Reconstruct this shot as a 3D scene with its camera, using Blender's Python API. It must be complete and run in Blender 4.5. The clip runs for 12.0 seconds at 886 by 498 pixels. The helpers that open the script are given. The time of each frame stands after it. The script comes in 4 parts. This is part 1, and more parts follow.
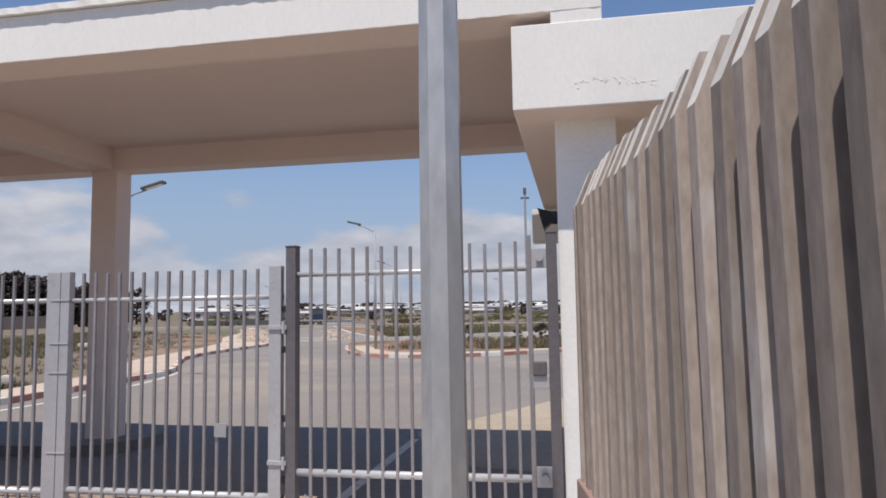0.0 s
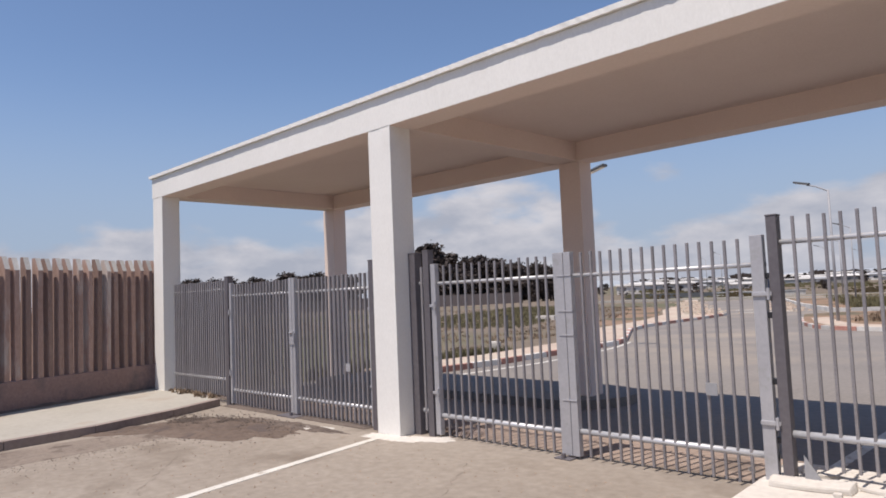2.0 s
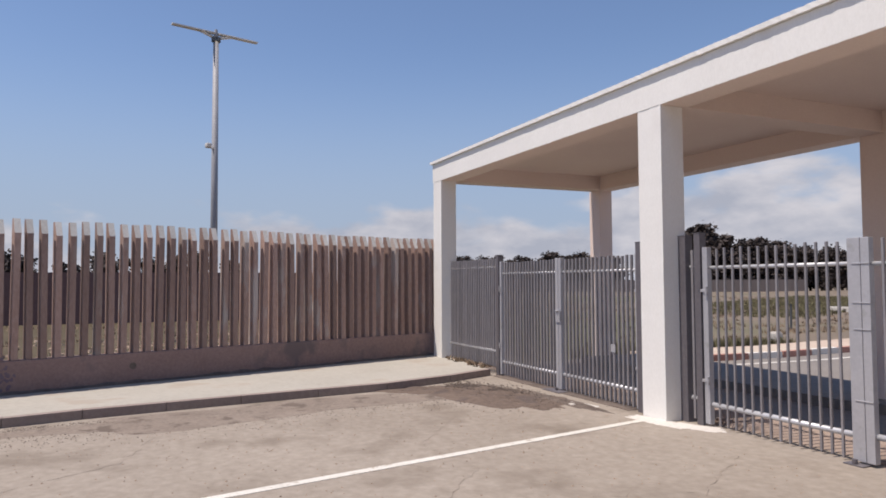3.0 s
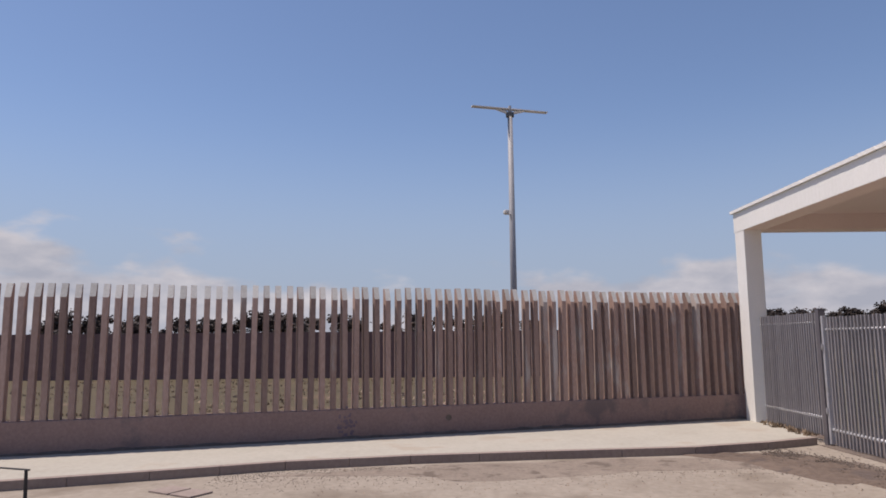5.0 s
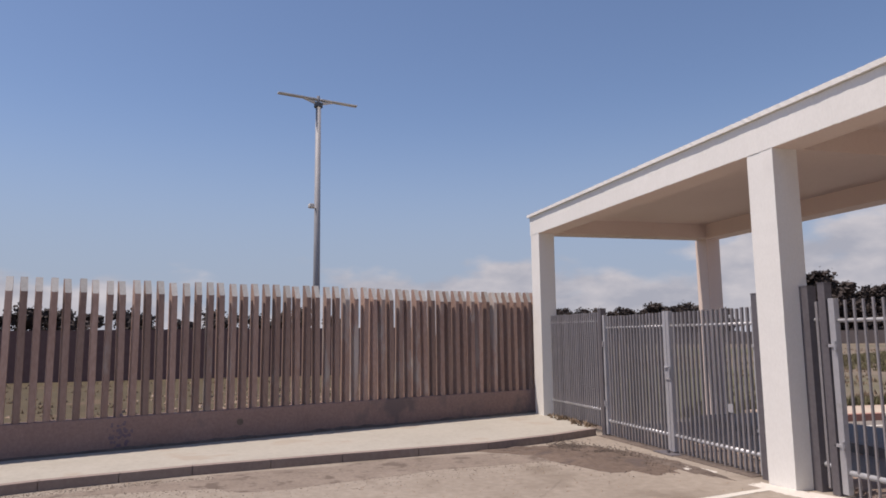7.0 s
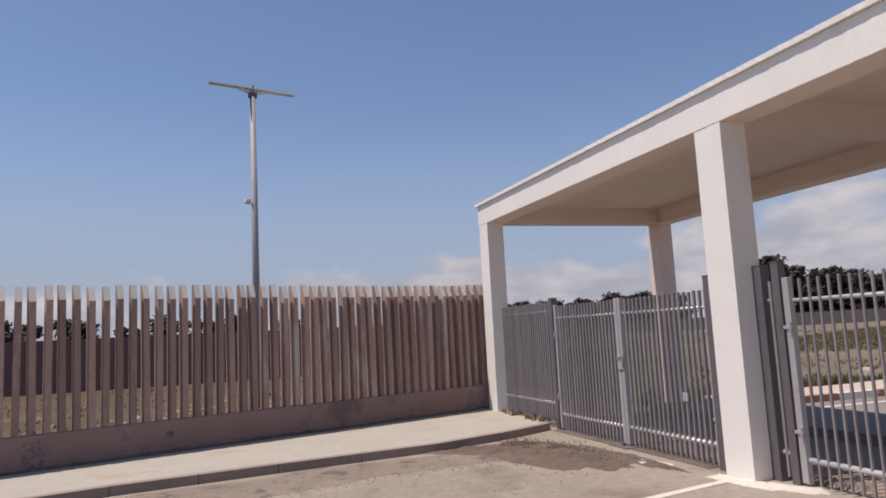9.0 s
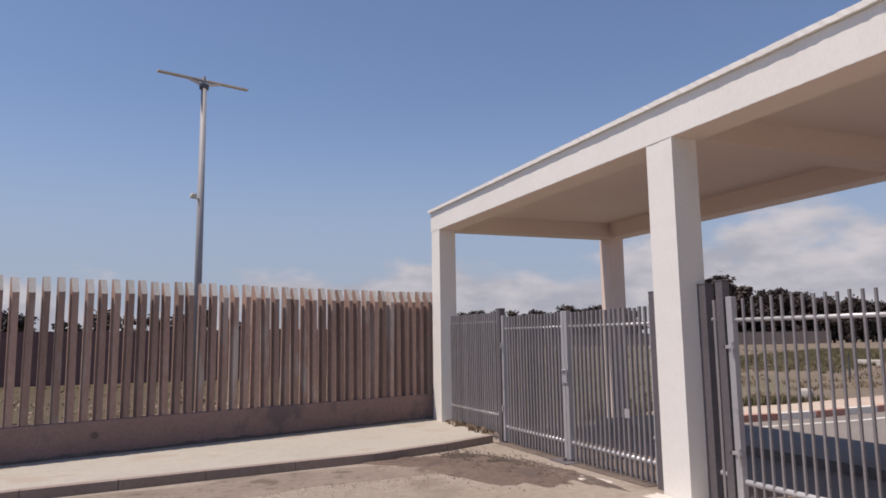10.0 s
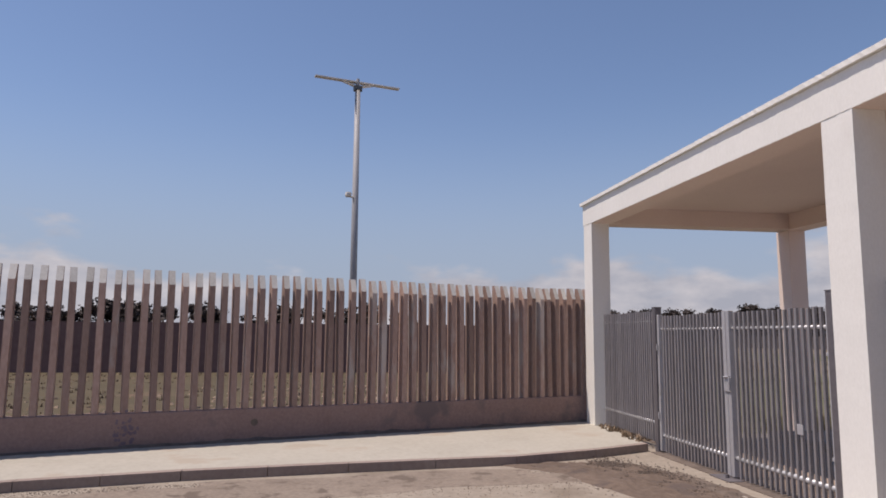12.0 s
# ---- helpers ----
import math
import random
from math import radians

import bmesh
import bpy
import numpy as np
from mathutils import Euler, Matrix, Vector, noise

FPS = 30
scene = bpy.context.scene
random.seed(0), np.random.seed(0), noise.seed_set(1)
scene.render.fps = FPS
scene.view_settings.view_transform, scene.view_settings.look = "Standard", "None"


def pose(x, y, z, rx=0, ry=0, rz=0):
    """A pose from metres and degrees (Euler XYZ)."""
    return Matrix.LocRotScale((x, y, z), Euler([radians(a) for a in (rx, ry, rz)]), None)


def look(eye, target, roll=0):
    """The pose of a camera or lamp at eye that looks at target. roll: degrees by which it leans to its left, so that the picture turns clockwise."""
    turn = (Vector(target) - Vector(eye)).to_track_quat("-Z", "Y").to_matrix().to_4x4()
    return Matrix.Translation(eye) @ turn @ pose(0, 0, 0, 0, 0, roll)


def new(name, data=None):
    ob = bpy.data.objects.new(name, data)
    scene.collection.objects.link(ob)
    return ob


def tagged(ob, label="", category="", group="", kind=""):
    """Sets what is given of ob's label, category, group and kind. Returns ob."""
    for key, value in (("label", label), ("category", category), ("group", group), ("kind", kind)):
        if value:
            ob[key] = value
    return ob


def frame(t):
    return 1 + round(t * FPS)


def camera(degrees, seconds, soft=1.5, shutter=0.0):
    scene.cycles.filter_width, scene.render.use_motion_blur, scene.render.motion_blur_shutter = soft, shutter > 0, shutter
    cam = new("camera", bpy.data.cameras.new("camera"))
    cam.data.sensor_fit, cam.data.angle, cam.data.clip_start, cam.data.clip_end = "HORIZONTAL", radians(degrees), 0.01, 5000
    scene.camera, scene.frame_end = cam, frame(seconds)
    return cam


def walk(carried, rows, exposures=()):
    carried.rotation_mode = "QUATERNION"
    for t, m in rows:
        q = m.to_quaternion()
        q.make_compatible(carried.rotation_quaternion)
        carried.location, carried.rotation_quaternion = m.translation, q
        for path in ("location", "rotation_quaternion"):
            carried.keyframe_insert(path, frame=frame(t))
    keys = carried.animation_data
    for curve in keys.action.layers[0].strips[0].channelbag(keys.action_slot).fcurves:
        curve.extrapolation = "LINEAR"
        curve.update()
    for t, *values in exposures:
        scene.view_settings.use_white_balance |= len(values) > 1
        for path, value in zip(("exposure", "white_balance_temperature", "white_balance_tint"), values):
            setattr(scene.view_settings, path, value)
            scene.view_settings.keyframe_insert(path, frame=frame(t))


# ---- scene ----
cam = camera(65.0, 12.0, soft=1.75)
# seconds, place, yaw, pitch, roll
PATH = [
    (0.0, -0.038, 0.062, 1.740, 10.75, 5.10, 0.93),
    (0.5, 0.081, -0.361, 1.748, 21.56, 5.88, 0.70),
    (1.0, 0.039, -0.486, 1.778, 29.77, 6.77, 0.32),
    (1.5, 0.038, -0.619, 1.724, 37.10, 5.29, 2.52),
    (2.0, -0.140, -0.658, 1.717, 45.22, 3.93, 2.37),
    (2.5, 0.036, -0.696, 1.636, 56.53, 4.07, 1.44),
    (3.0, 0.030, -0.829, 1.722, 66.60, 2.76, 0.27),
    (3.5, 0.134, -0.843, 1.755, 76.49, 5.52, 1.60),
    (3.7, 0.258, -0.851, 1.765, 80.94, 6.18, 2.53),
    (4.5, 0.271, -0.931, 1.753, 90.85, 6.91, 1.26),
    (5.3, 0.283, -1.011, 1.741, 89.52, 7.64, 0.00),
    (5.5, 0.296, -1.057, 1.724, 87.73, 7.12, 0.58),
    (6.0, 0.194, -1.017, 1.752, 81.19, 8.67, -0.74),
    (6.5, 0.051, -0.943, 1.759, 76.85, 6.67, 0.94),
    (7.0, -0.096, -0.809, 1.762, 74.61, 7.18, 0.69),
    (7.5, -0.231, -0.691, 1.770, 71.22, 7.26, -0.34),
    (7.7, -0.309, -0.681, 1.777, 70.04, 6.52, -0.29),
    (8.5, -0.496, -0.478, 1.757, 70.33, 6.68, 1.48),
    (9.3, -0.683, -0.276, 1.737, 71.93, 6.84, 3.26),
    (9.5, -0.725, -0.224, 1.756, 71.48, 7.09, 1.25),
    (10.0, -0.782, -0.121, 1.745, 67.88, 7.28, 0.80),
    (10.5, -0.867, -0.037, 1.735, 65.38, 6.91, 1.37),
    (11.0, -1.024, 0.052, 1.748, 66.32, 7.18, 2.03),
    (11.5, -1.115, 0.194, 1.754, 70.85, 6.37, 1.94),
    (12.0, -1.034, 0.344, 1.766, 81.61, 7.05, -0.45),
]
walk(cam, [(r[0], pose(r[1], r[2], r[3], 90 + r[5], r[6], r[4])) for r in PATH], [(0.0, -0.11, 6550, 13.5), (2.0, -0.07, 6700, 15), (3.5, -0.05, 6780, 16.5), (5.5, -0.16, 6930, 18.5), (9.5, -0.18, 6980, 18.5), (12.0, -0.18, 6980, 18.5)])

# ---- light ----
SUN_WAY = Vector((-0.05, -0.385, 1.0)).normalized()
sun = new("sun", bpy.data.lights.new("sun", "SUN"))
sun.data.energy, sun.data.angle, sun.data.color = 5.0, radians(0.53), (1.0, 0.95, 0.87)
sun.matrix_world = look(SUN_WAY * 60, (0, 0, 0))

world = bpy.data.worlds.new("sky")
scene.world = world
world.use_nodes = True
wn, wl = world.node_tree.nodes, world.node_tree.links
wn.clear()


def wnode(kind, **sets):
    n = wn.new(kind)
    for key, value in sets.items():
        n.inputs[key].default_value = value
    return n


sky = wn.new("ShaderNodeTexSky")
sky.sky_type, sky.sun_disc = "NISHITA", False
sky.sun_elevation = math.asin(SUN_WAY.z)
sky.sun_rotation = math.atan2(SUN_WAY.x, SUN_WAY.y)
sky.air_density, sky.dust_density, sky.ozone_density = 1.0, 0.4, 3.0
wtc = wn.new("ShaderNodeTexCoord")
sep = wn.new("ShaderNodeSeparateXYZ")
wl.new(wtc.outputs["Generated"], sep.inputs[0])
# clouds low over the horizon: noise stretched flat, fading out with height
wmap = wn.new("ShaderNodeMapping")
wmap.inputs["Scale"].default_value = (1.7, 1.7, 4.2)
wl.new(wtc.outputs["Generated"], wmap.inputs[0])
puffs = wnode("ShaderNodeTexNoise", Scale=2.9, Detail=8.0, Roughness=0.5)
wl.new(wmap.outputs[0], puffs.inputs["Vector"])
fade = wn.new("ShaderNodeValToRGB")
for pos, v in ((0.0, 0.33), (0.07, 0.21), (0.14, 0.04), (0.23, -0.26)):
    e = fade.color_ramp.elements[0] if pos == 0.0 else fade.color_ramp.elements.new(pos)
    e.position, e.color = pos, (v + 0.5, v + 0.5, v + 0.5, 1)
fade.color_ramp.elements.remove(fade.color_ramp.elements[-1])
wl.new(sep.outputs["Z"], fade.inputs[0])
add = wn.new("ShaderNodeMath")
add.operation = "ADD"
wl.new(puffs.outputs["Fac"], add.inputs[0])
wl.new(fade.outputs[0], add.inputs[1])
west = wn.new("ShaderNodeMapRange")
west.inputs["From Min"].default_value, west.inputs["From Max"].default_value = -0.99, -0.80
west.inputs["To Min"].default_value, west.inputs["To Max"].default_value = -0.17, 0.0
wl.new(sep.outputs["X"], west.inputs["Value"])
thin = wn.new("ShaderNodeMath")
thin.operation = "ADD"
wl.new(add.outputs[0], thin.inputs[0])
wl.new(west.outputs[0], thin.inputs[1])
cut = wn.new("ShaderNodeMapRange")
cut.inputs["From Min"].default_value, cut.inputs["From Max"].default_value = 1.02, 1.15
cut.interpolation_type = "SMOOTHSTEP"
wl.new(thin.outputs[0], cut.inputs["Value"])
mixsky = wn.new("ShaderNodeMix")
mixsky.data_type = "RGBA"
shade = wnode("ShaderNodeTexNoise", Scale=6.5, Detail=6.0, Roughness=0.55)
wl.new(wmap.outputs[0], shade.inputs["Vector"])
tone = wn.new("ShaderNodeMapRange")
tone.inputs["From Min"].default_value, tone.inputs["From Max"].default_value = 0.35, 0.68
wl.new(shade.outputs["Fac"], tone.inputs["Value"])
cloud = wn.new("ShaderNodeMix")
cloud.data_type = "RGBA"
cloud.inputs[6].default_value, cloud.inputs[7].default_value = (3.7, 4.15, 4.95, 1), (5.8, 6.0, 6.45, 1)
wl.new(tone.outputs[0], cloud.inputs[0])
wl.new(cloud.outputs[2], mixsky.inputs[7])
wl.new(cut.outputs[0], mixsky.inputs[0])
haze = wn.new("ShaderNodeMapRange")
haze.inputs["From Min"].default_value, haze.inputs["From Max"].default_value = 0.0, 0.36
haze.inputs["To Min"].default_value, haze.inputs["To Max"].default_value = 0.85, 0.0
haze.interpolation_type = "SMOOTHERSTEP"
wl.new(sep.outputs["Z"], haze.inputs["Value"])
hazed = wn.new("ShaderNodeMix")
hazed.data_type = "RGBA"
hazed.inputs[7].default_value = (3.05, 3.9, 5.3, 1)
wl.new(haze.outputs[0], hazed.inputs[0])
clear = wn.new("ShaderNodeMix")
clear.data_type, clear.blend_type = "RGBA", "MULTIPLY"
clear.inputs[0].default_value = 1.0
clear.inputs[7].default_value = (1.08, 1.13, 1.2, 1)
wl.new(sky.outputs[0], clear.inputs[6])
wl.new(clear.outputs[2], hazed.inputs[6])
wl.new(hazed.outputs[2], mixsky.inputs[6])
bg = wnode("ShaderNodeBackground", Strength=0.111)
wl.new(mixsky.outputs[2], bg.inputs[0])
wout = wn.new("ShaderNodeOutputWorld")
wl.new(bg.outputs[0], wout.inputs[0])

# ---- materials ----


def material(name, dark, light, rough=0.85, metal=0.0, grain=30.0, blotch=1.2, bump=0.3, depth=0.004, vary=0.0, stain=None, stain_scale=0.6, stain_cut=0.58, edge=0.08, stretch=(1, 1, 1), world_space=False):
    """A surface of two tones mixed by coarse and fine noise, with a relief, an optional stain and a spread of tone between objects."""
    m = bpy.data.materials.new(name)
    m.use_nodes = True
    n, l = m.node_tree.nodes, m.node_tree.links
    b = n["Principled BSDF"]
    b.inputs["Roughness"].default_value, b.inputs["Metallic"].default_value = rough, metal
    tc = n.new("ShaderNodeTexCoord")
    place = tc.outputs["Object"]
    if world_space:
        geo = n.new("ShaderNodeNewGeometry")
        place = geo.outputs["Position"]
    mp = n.new("ShaderNodeMapping")
    mp.inputs["Scale"].default_value = stretch
    l.new(place, mp.inputs[0])
    vec = mp.outputs[0]
    info = n.new("ShaderNodeObjectInfo")
    if vary:
        shift = n.new("ShaderNodeVectorMath")
        shift.operation = "MULTIPLY_ADD"
        cmb = n.new("ShaderNodeCombineXYZ")
        for i in range(3):
            l.new(info.outputs["Random"], cmb.inputs[i])
        shift.inputs[1].default_value = (37.0, 23.0, 51.0)
        l.new(cmb.outputs[0], shift.inputs[0])
        l.new(vec, shift.inputs[2])
        vec = shift.outputs[0]

    def noise_at(scale, detail=5.0):
        t = n.new("ShaderNodeTexNoise")
        t.inputs["Scale"].default_value, t.inputs["Detail"].default_value, t.inputs["Roughness"].default_value = scale, detail, 0.6
        l.new(vec, t.inputs["Vector"])
        return t.outputs["Fac"]

    big, fine = noise_at(blotch), noise_at(grain)
    mixed = n.new("ShaderNodeMath")
    mixed.operation = "MULTIPLY_ADD"
    mixed.inputs[1].default_value = 0.55
    l.new(fine, mixed.inputs[0])
    half = n.new("ShaderNodeMath")
    half.operation = "MULTIPLY"
    half.inputs[1].default_value = 0.45
    l.new(big, half.inputs[0])
    l.new(half.outputs[0], mixed.inputs[2])
    span = n.new("ShaderNodeMapRange")
    span.inputs["From Min"].default_value, span.inputs["From Max"].default_value = 0.34, 0.66
    l.new(mixed.outputs[0], span.inputs["Value"])
    col = n.new("ShaderNodeMix")
    col.data_type = "RGBA"
    col.inputs[6].default_value, col.inputs[7].default_value = (*dark, 1), (*light, 1)
    l.new(span.outputs[0], col.inputs[0])
    out = col.outputs[2]
    if stain:
        st = noise_at(stain_scale, 7.0)
        sr = n.new("ShaderNodeMapRange")
        sr.inputs["From Min"].default_value, sr.inputs["From Max"].default_value = stain_cut, stain_cut + edge
        l.new(st, sr.inputs["Value"])
        sm = n.new("ShaderNodeMix")
        sm.data_type = "RGBA"
        sm.inputs[7].default_value = (*stain, 1)
        l.new(sr.outputs[0], sm.inputs[0])
        l.new(out, sm.inputs[6])
        out = sm.outputs[2]
    if vary:
        vr = n.new("ShaderNodeMapRange")
        vr.inputs["To Min"].default_value, vr.inputs["To Max"].default_value = 1 - vary, 1 + vary
        l.new(info.outputs["Random"], vr.inputs["Value"])
        vm = n.new("ShaderNodeVectorMath")
        vm.operation = "SCALE"
        l.new(out, vm.inputs[0])
        l.new(vr.outputs[0], vm.inputs["Scale"])
        out = vm.outputs[0]
    l.new(out, b.inputs["Base Color"])
    if bump:
        bp = n.new("ShaderNodeBump")
        bp.inputs["Strength"].default_value, bp.inputs["Distance"].default_value = bump, depth
        l.new(mixed.outputs[0], bp.inputs["Height"])
        l.new(bp.outputs[0], b.inputs["Normal"])
    return m


M_RENDER = material("white_render", (0.775, 0.757, 0.71), (0.855, 0.837, 0.79), 0.9, grain=45, blotch=0.8, bump=0.35, depth=0.006, stain=(0.75, 0.72, 0.67), stain_scale=0.9, stain_cut=0.6, edge=0.15, stretch=(1, 1, 0.5))
# cream tint puts warm light bounced off the ground into the shaded render
M_BOUNCECREAM = material("bounce_tinted_cream_render", (0.77, 0.635, 0.562), (0.845, 0.71, 0.635), 0.9, grain=40, blotch=0.7, bump=0.35, depth=0.005)
M_WASH = material("whitewash", (0.78, 0.77, 0.74), (0.88, 0.87, 0.84), 0.9, grain=35, blotch=1.5, bump=0.5, depth=0.008)
M_SLAT = material("fence_concrete", (0.256, 0.206, 0.172), (0.412, 0.350, 0.302), 0.9, grain=28, blotch=2.2, bump=0.5, depth=0.007, vary=0.32, stain=(0.46, 0.43, 0.40), stain_scale=1.4, stain_cut=0.58, stretch=(1, 1, 0.35))
# shaded copy of the slat concrete, reddened as the far fence's shade looks
M_SLATSHADE = material("shade_reddened_fence_concrete", (0.290, 0.186, 0.150), (0.405, 0.284, 0.238), 0.9, grain=28, blotch=2.2, bump=0.5, depth=0.007, vary=0.28, stain=(0.42, 0.36, 0.325), stain_scale=1.4, stain_cut=0.58, stretch=(1, 1, 0.35))
M_LOWWALL = material("low_wall_concrete", (0.24, 0.156, 0.137), (0.335, 0.228, 0.200), 0.9, grain=22, blotch=0.9, bump=0.5, depth=0.008, stain=(0.18, 0.135, 0.13), stain_scale=0.9, stain_cut=0.57)
# paler slat concrete: sunlight on the slanted tops, put into the colour
M_SUNLITTOP = material("sunlit_concrete_tops", (0.50, 0.475, 0.43), (0.64, 0.615, 0.57), 0.9, grain=28, blotch=2.2, bump=0.4, depth=0.005, vary=0.12)
M_SPLASH = material("faded_dark_paint", (0.15, 0.105, 0.135), (0.20, 0.15, 0.17), 0.8, grain=20, blotch=3, bump=0.1)
M_RAIL = material("bright_galvanised_tube", (0.50, 0.505, 0.52), (0.62, 0.62, 0.63), 0.42, 0.3, grain=25, blotch=3, bump=0.04, depth=0.001)
M_STEEL = material("galvanised_steel", (0.41, 0.405, 0.42), (0.49, 0.485, 0.50), 0.45, 0.25, grain=25, blotch=5, bump=0.04, depth=0.001, vary=0.05, stain=(0.38, 0.375, 0.37), stain_scale=4.0, stain_cut=0.6)
M_DARKSTEEL = material("weathered_dark_steel", (0.125, 0.113, 0.122), (0.170, 0.156, 0.166), 0.55, 0.25, grain=25, blotch=4, bump=0.05, depth=0.001)
M_POLE = material("dull_galvanised_pole", (0.36, 0.365, 0.37), (0.52, 0.525, 0.53), 0.45, 0.3, grain=14, blotch=2.5, bump=0.1, depth=0.002, stretch=(1, 1, 0.4), stain=(0.33, 0.315, 0.29), stain_scale=1.2, stain_cut=0.58)
M_BAR = material("grey_painted_steel", (0.236, 0.222, 0.228), (0.330, 0.312, 0.320), 0.45, 0.25, grain=50, blotch=4, bump=0.05, depth=0.001, vary=0.1)
M_MATTE = material("dull_grey_steel", (0.29, 0.29, 0.30), (0.37, 0.37, 0.385), 0.65, 0.1, grain=30, blotch=3, bump=0.08, depth=0.001)
M_YARD = material("yard_concrete", (0.226, 0.187, 0.149), (0.338, 0.292, 0.242), 0.92, grain=9, blotch=0.33, bump=0.5, depth=0.01, stain=(0.182, 0.146, 0.113), stain_scale=0.6, stain_cut=0.53, edge=0.14, world_space=True)
M_WALK = material("walkway_concrete", (0.340, 0.315, 0.268), (0.422, 0.395, 0.344), 0.9, grain=14, blotch=0.8, bump=0.3, depth=0.003, stain=(0.36, 0.315, 0.26), stain_scale=0.8, stain_cut=0.58, world_space=True)
M_KERB = material("kerb_concrete", (0.235, 0.18, 0.158), (0.31, 0.252, 0.22), 0.9, grain=16, blotch=1.2, bump=0.5, depth=0.008, world_space=True)
M_ASPHALT = material("dusty_asphalt", (0.176, 0.156, 0.140), (0.258, 0.230, 0.205), 0.92, grain=10, blotch=0.25, bump=0.4, depth=0.006, stain=(0.33, 0.275, 0.215), stain_scale=0.14, stain_cut=0.5, edge=0.2, world_space=True)
M_SAND = material("sandy_verge", (0.31, 0.255, 0.19), (0.40, 0.335, 0.255), 0.95, grain=8, blotch=0.5, bump=0.5, depth=0.02, world_space=True)
M_DUSTPAVE = material("dusty_pink_paving", (0.25, 0.185, 0.15), (0.35, 0.275, 0.225), 0.94, grain=9, blotch=0.9, bump=0.5, depth=0.012, stain=(0.20, 0.155, 0.125), stain_scale=1.4, stain_cut=0.54, world_space=True)
M_PAD = material("pale_cement", (0.52, 0.48, 0.43), (0.66, 0.62, 0.56), 0.92, grain=14, blotch=1.0, bump=0.5, depth=0.008, stain=(0.42, 0.37, 0.31), stain_scale=1.6, stain_cut=0.6, world_space=True)
M_DUST = material("gritty_brown_dust", (0.168, 0.132, 0.106), (0.268, 0.220, 0.179), 0.97, grain=18, blotch=1.6, bump=0.7, depth=0.012, stain=(0.13, 0.10, 0.08), stain_scale=3.0, stain_cut=0.54, world_space=True)
M_SOIL = material("trodden_brown_soil", (0.095, 0.067, 0.052), (0.170, 0.126, 0.098), 0.97, grain=11, blotch=1.3, bump=0.9, depth=0.025, stain=(0.10, 0.075, 0.064), stain_scale=2.2, stain_cut=0.55, world_space=True)
M_DIRT = material("brown_loose_soil", (0.085, 0.064, 0.053), (0.185, 0.145, 0.118), 0.97, grain=14, blotch=2.0, bump=0.9, depth=0.03, world_space=True)
M_LINE = material("worn_white_paint", (0.52, 0.49, 0.43), (0.68, 0.65, 0.59), 0.8, grain=18, blotch=2.0, bump=0.2, depth=0.002, stain=(0.36, 0.31, 0.25), stain_scale=5.0, stain_cut=0.58, world_space=True)
M_PAVER = material("pale_pink_paving", (0.42, 0.32, 0.25), (0.54, 0.43, 0.34), 0.92, grain=6, blotch=0.6, bump=0.4, depth=0.01, stain=(0.50, 0.42, 0.33), stain_scale=0.5, stain_cut=0.5, world_space=True)
M_RED = material("red_kerb_paint", (0.34, 0.15, 0.115), (0.46, 0.25, 0.195), 0.85, grain=12, blotch=2, bump=0.3, vary=0.2)
M_WHITE = material("white_kerb_paint", (0.55, 0.52, 0.47), (0.70, 0.67, 0.62), 0.85, grain=12, blotch=2, bump=0.3, vary=0.15)
M_FIELD = material("dry_field", (0.14, 0.106, 0.075), (0.21, 0.165, 0.118), 0.97, grain=2.2, blotch=0.12, bump=0.8, depth=0.05, stain=(0.115, 0.108, 0.056), stain_scale=0.035, stain_cut=0.50, edge=0.1, world_space=True)
M_GRASS = material("dry_grass", (0.175, 0.122, 0.080), (0.285, 0.210, 0.142), 0.95, grain=3, blotch=0.3, bump=0.0, stain=(0.15, 0.125, 0.07), stain_scale=0.05, stain_cut=0.54, world_space=True)
M_WEED = material("olive_weeds", (0.095, 0.086, 0.042), (0.165, 0.146, 0.076), 0.95, grain=3, blotch=0.3, bump=0.0, world_space=True)
M_BROWNEARTH = material("brown_scrub_earth", (0.060, 0.045, 0.020), (0.095, 0.070, 0.035), 0.97, grain=3, blotch=0.4, bump=0.8, depth=0.04, stain=(0.13, 0.085, 0.05), stain_scale=0.5, stain_cut=0.60, world_space=True)
M_EARTH = material("orange_earth", (0.21, 0.128, 0.078), (0.31, 0.205, 0.132), 0.97, grain=3, blotch=0.4, bump=0.8, depth=0.04, stain=(0.115, 0.096, 0.055), stain_scale=0.16, stain_cut=0.5, world_space=True)
M_LEAF = material("dark_foliage", (0.034, 0.024, 0.022), (0.066, 0.050, 0.043), 0.85, grain=3.0, blotch=0.6, bump=0.0, vary=0.25)
M_BARK = material("bark", (0.09, 0.065, 0.045), (0.17, 0.13, 0.09), 0.95, grain=12, blotch=2, bump=0.6, depth=0.02)
M_FARWALL = material("brown_far_wall", (0.14, 0.080, 0.074), (0.19, 0.115, 0.105), 0.95, grain=4, blotch=0.3, bump=0.3, depth=0.02)
M_GREYWALL = material("grey_far_wall", (0.10, 0.082, 0.08), (0.155, 0.13, 0.125), 0.95, grain=0.9, blotch=0.1, bump=0.3, depth=0.02, stretch=(1, 1, 0.1))
M_FARWHITE = material("far_white_walls", (0.54, 0.53, 0.50), (0.72, 0.71, 0.68), 0.9, grain=2, blotch=0.2, bump=0.1, vary=0.3)
M_SHED = material("weathered_pale_shed_walls", (0.36, 0.345, 0.32), (0.58, 0.56, 0.53), 0.9, grain=2, blotch=0.2, bump=0.1, vary=0.45)
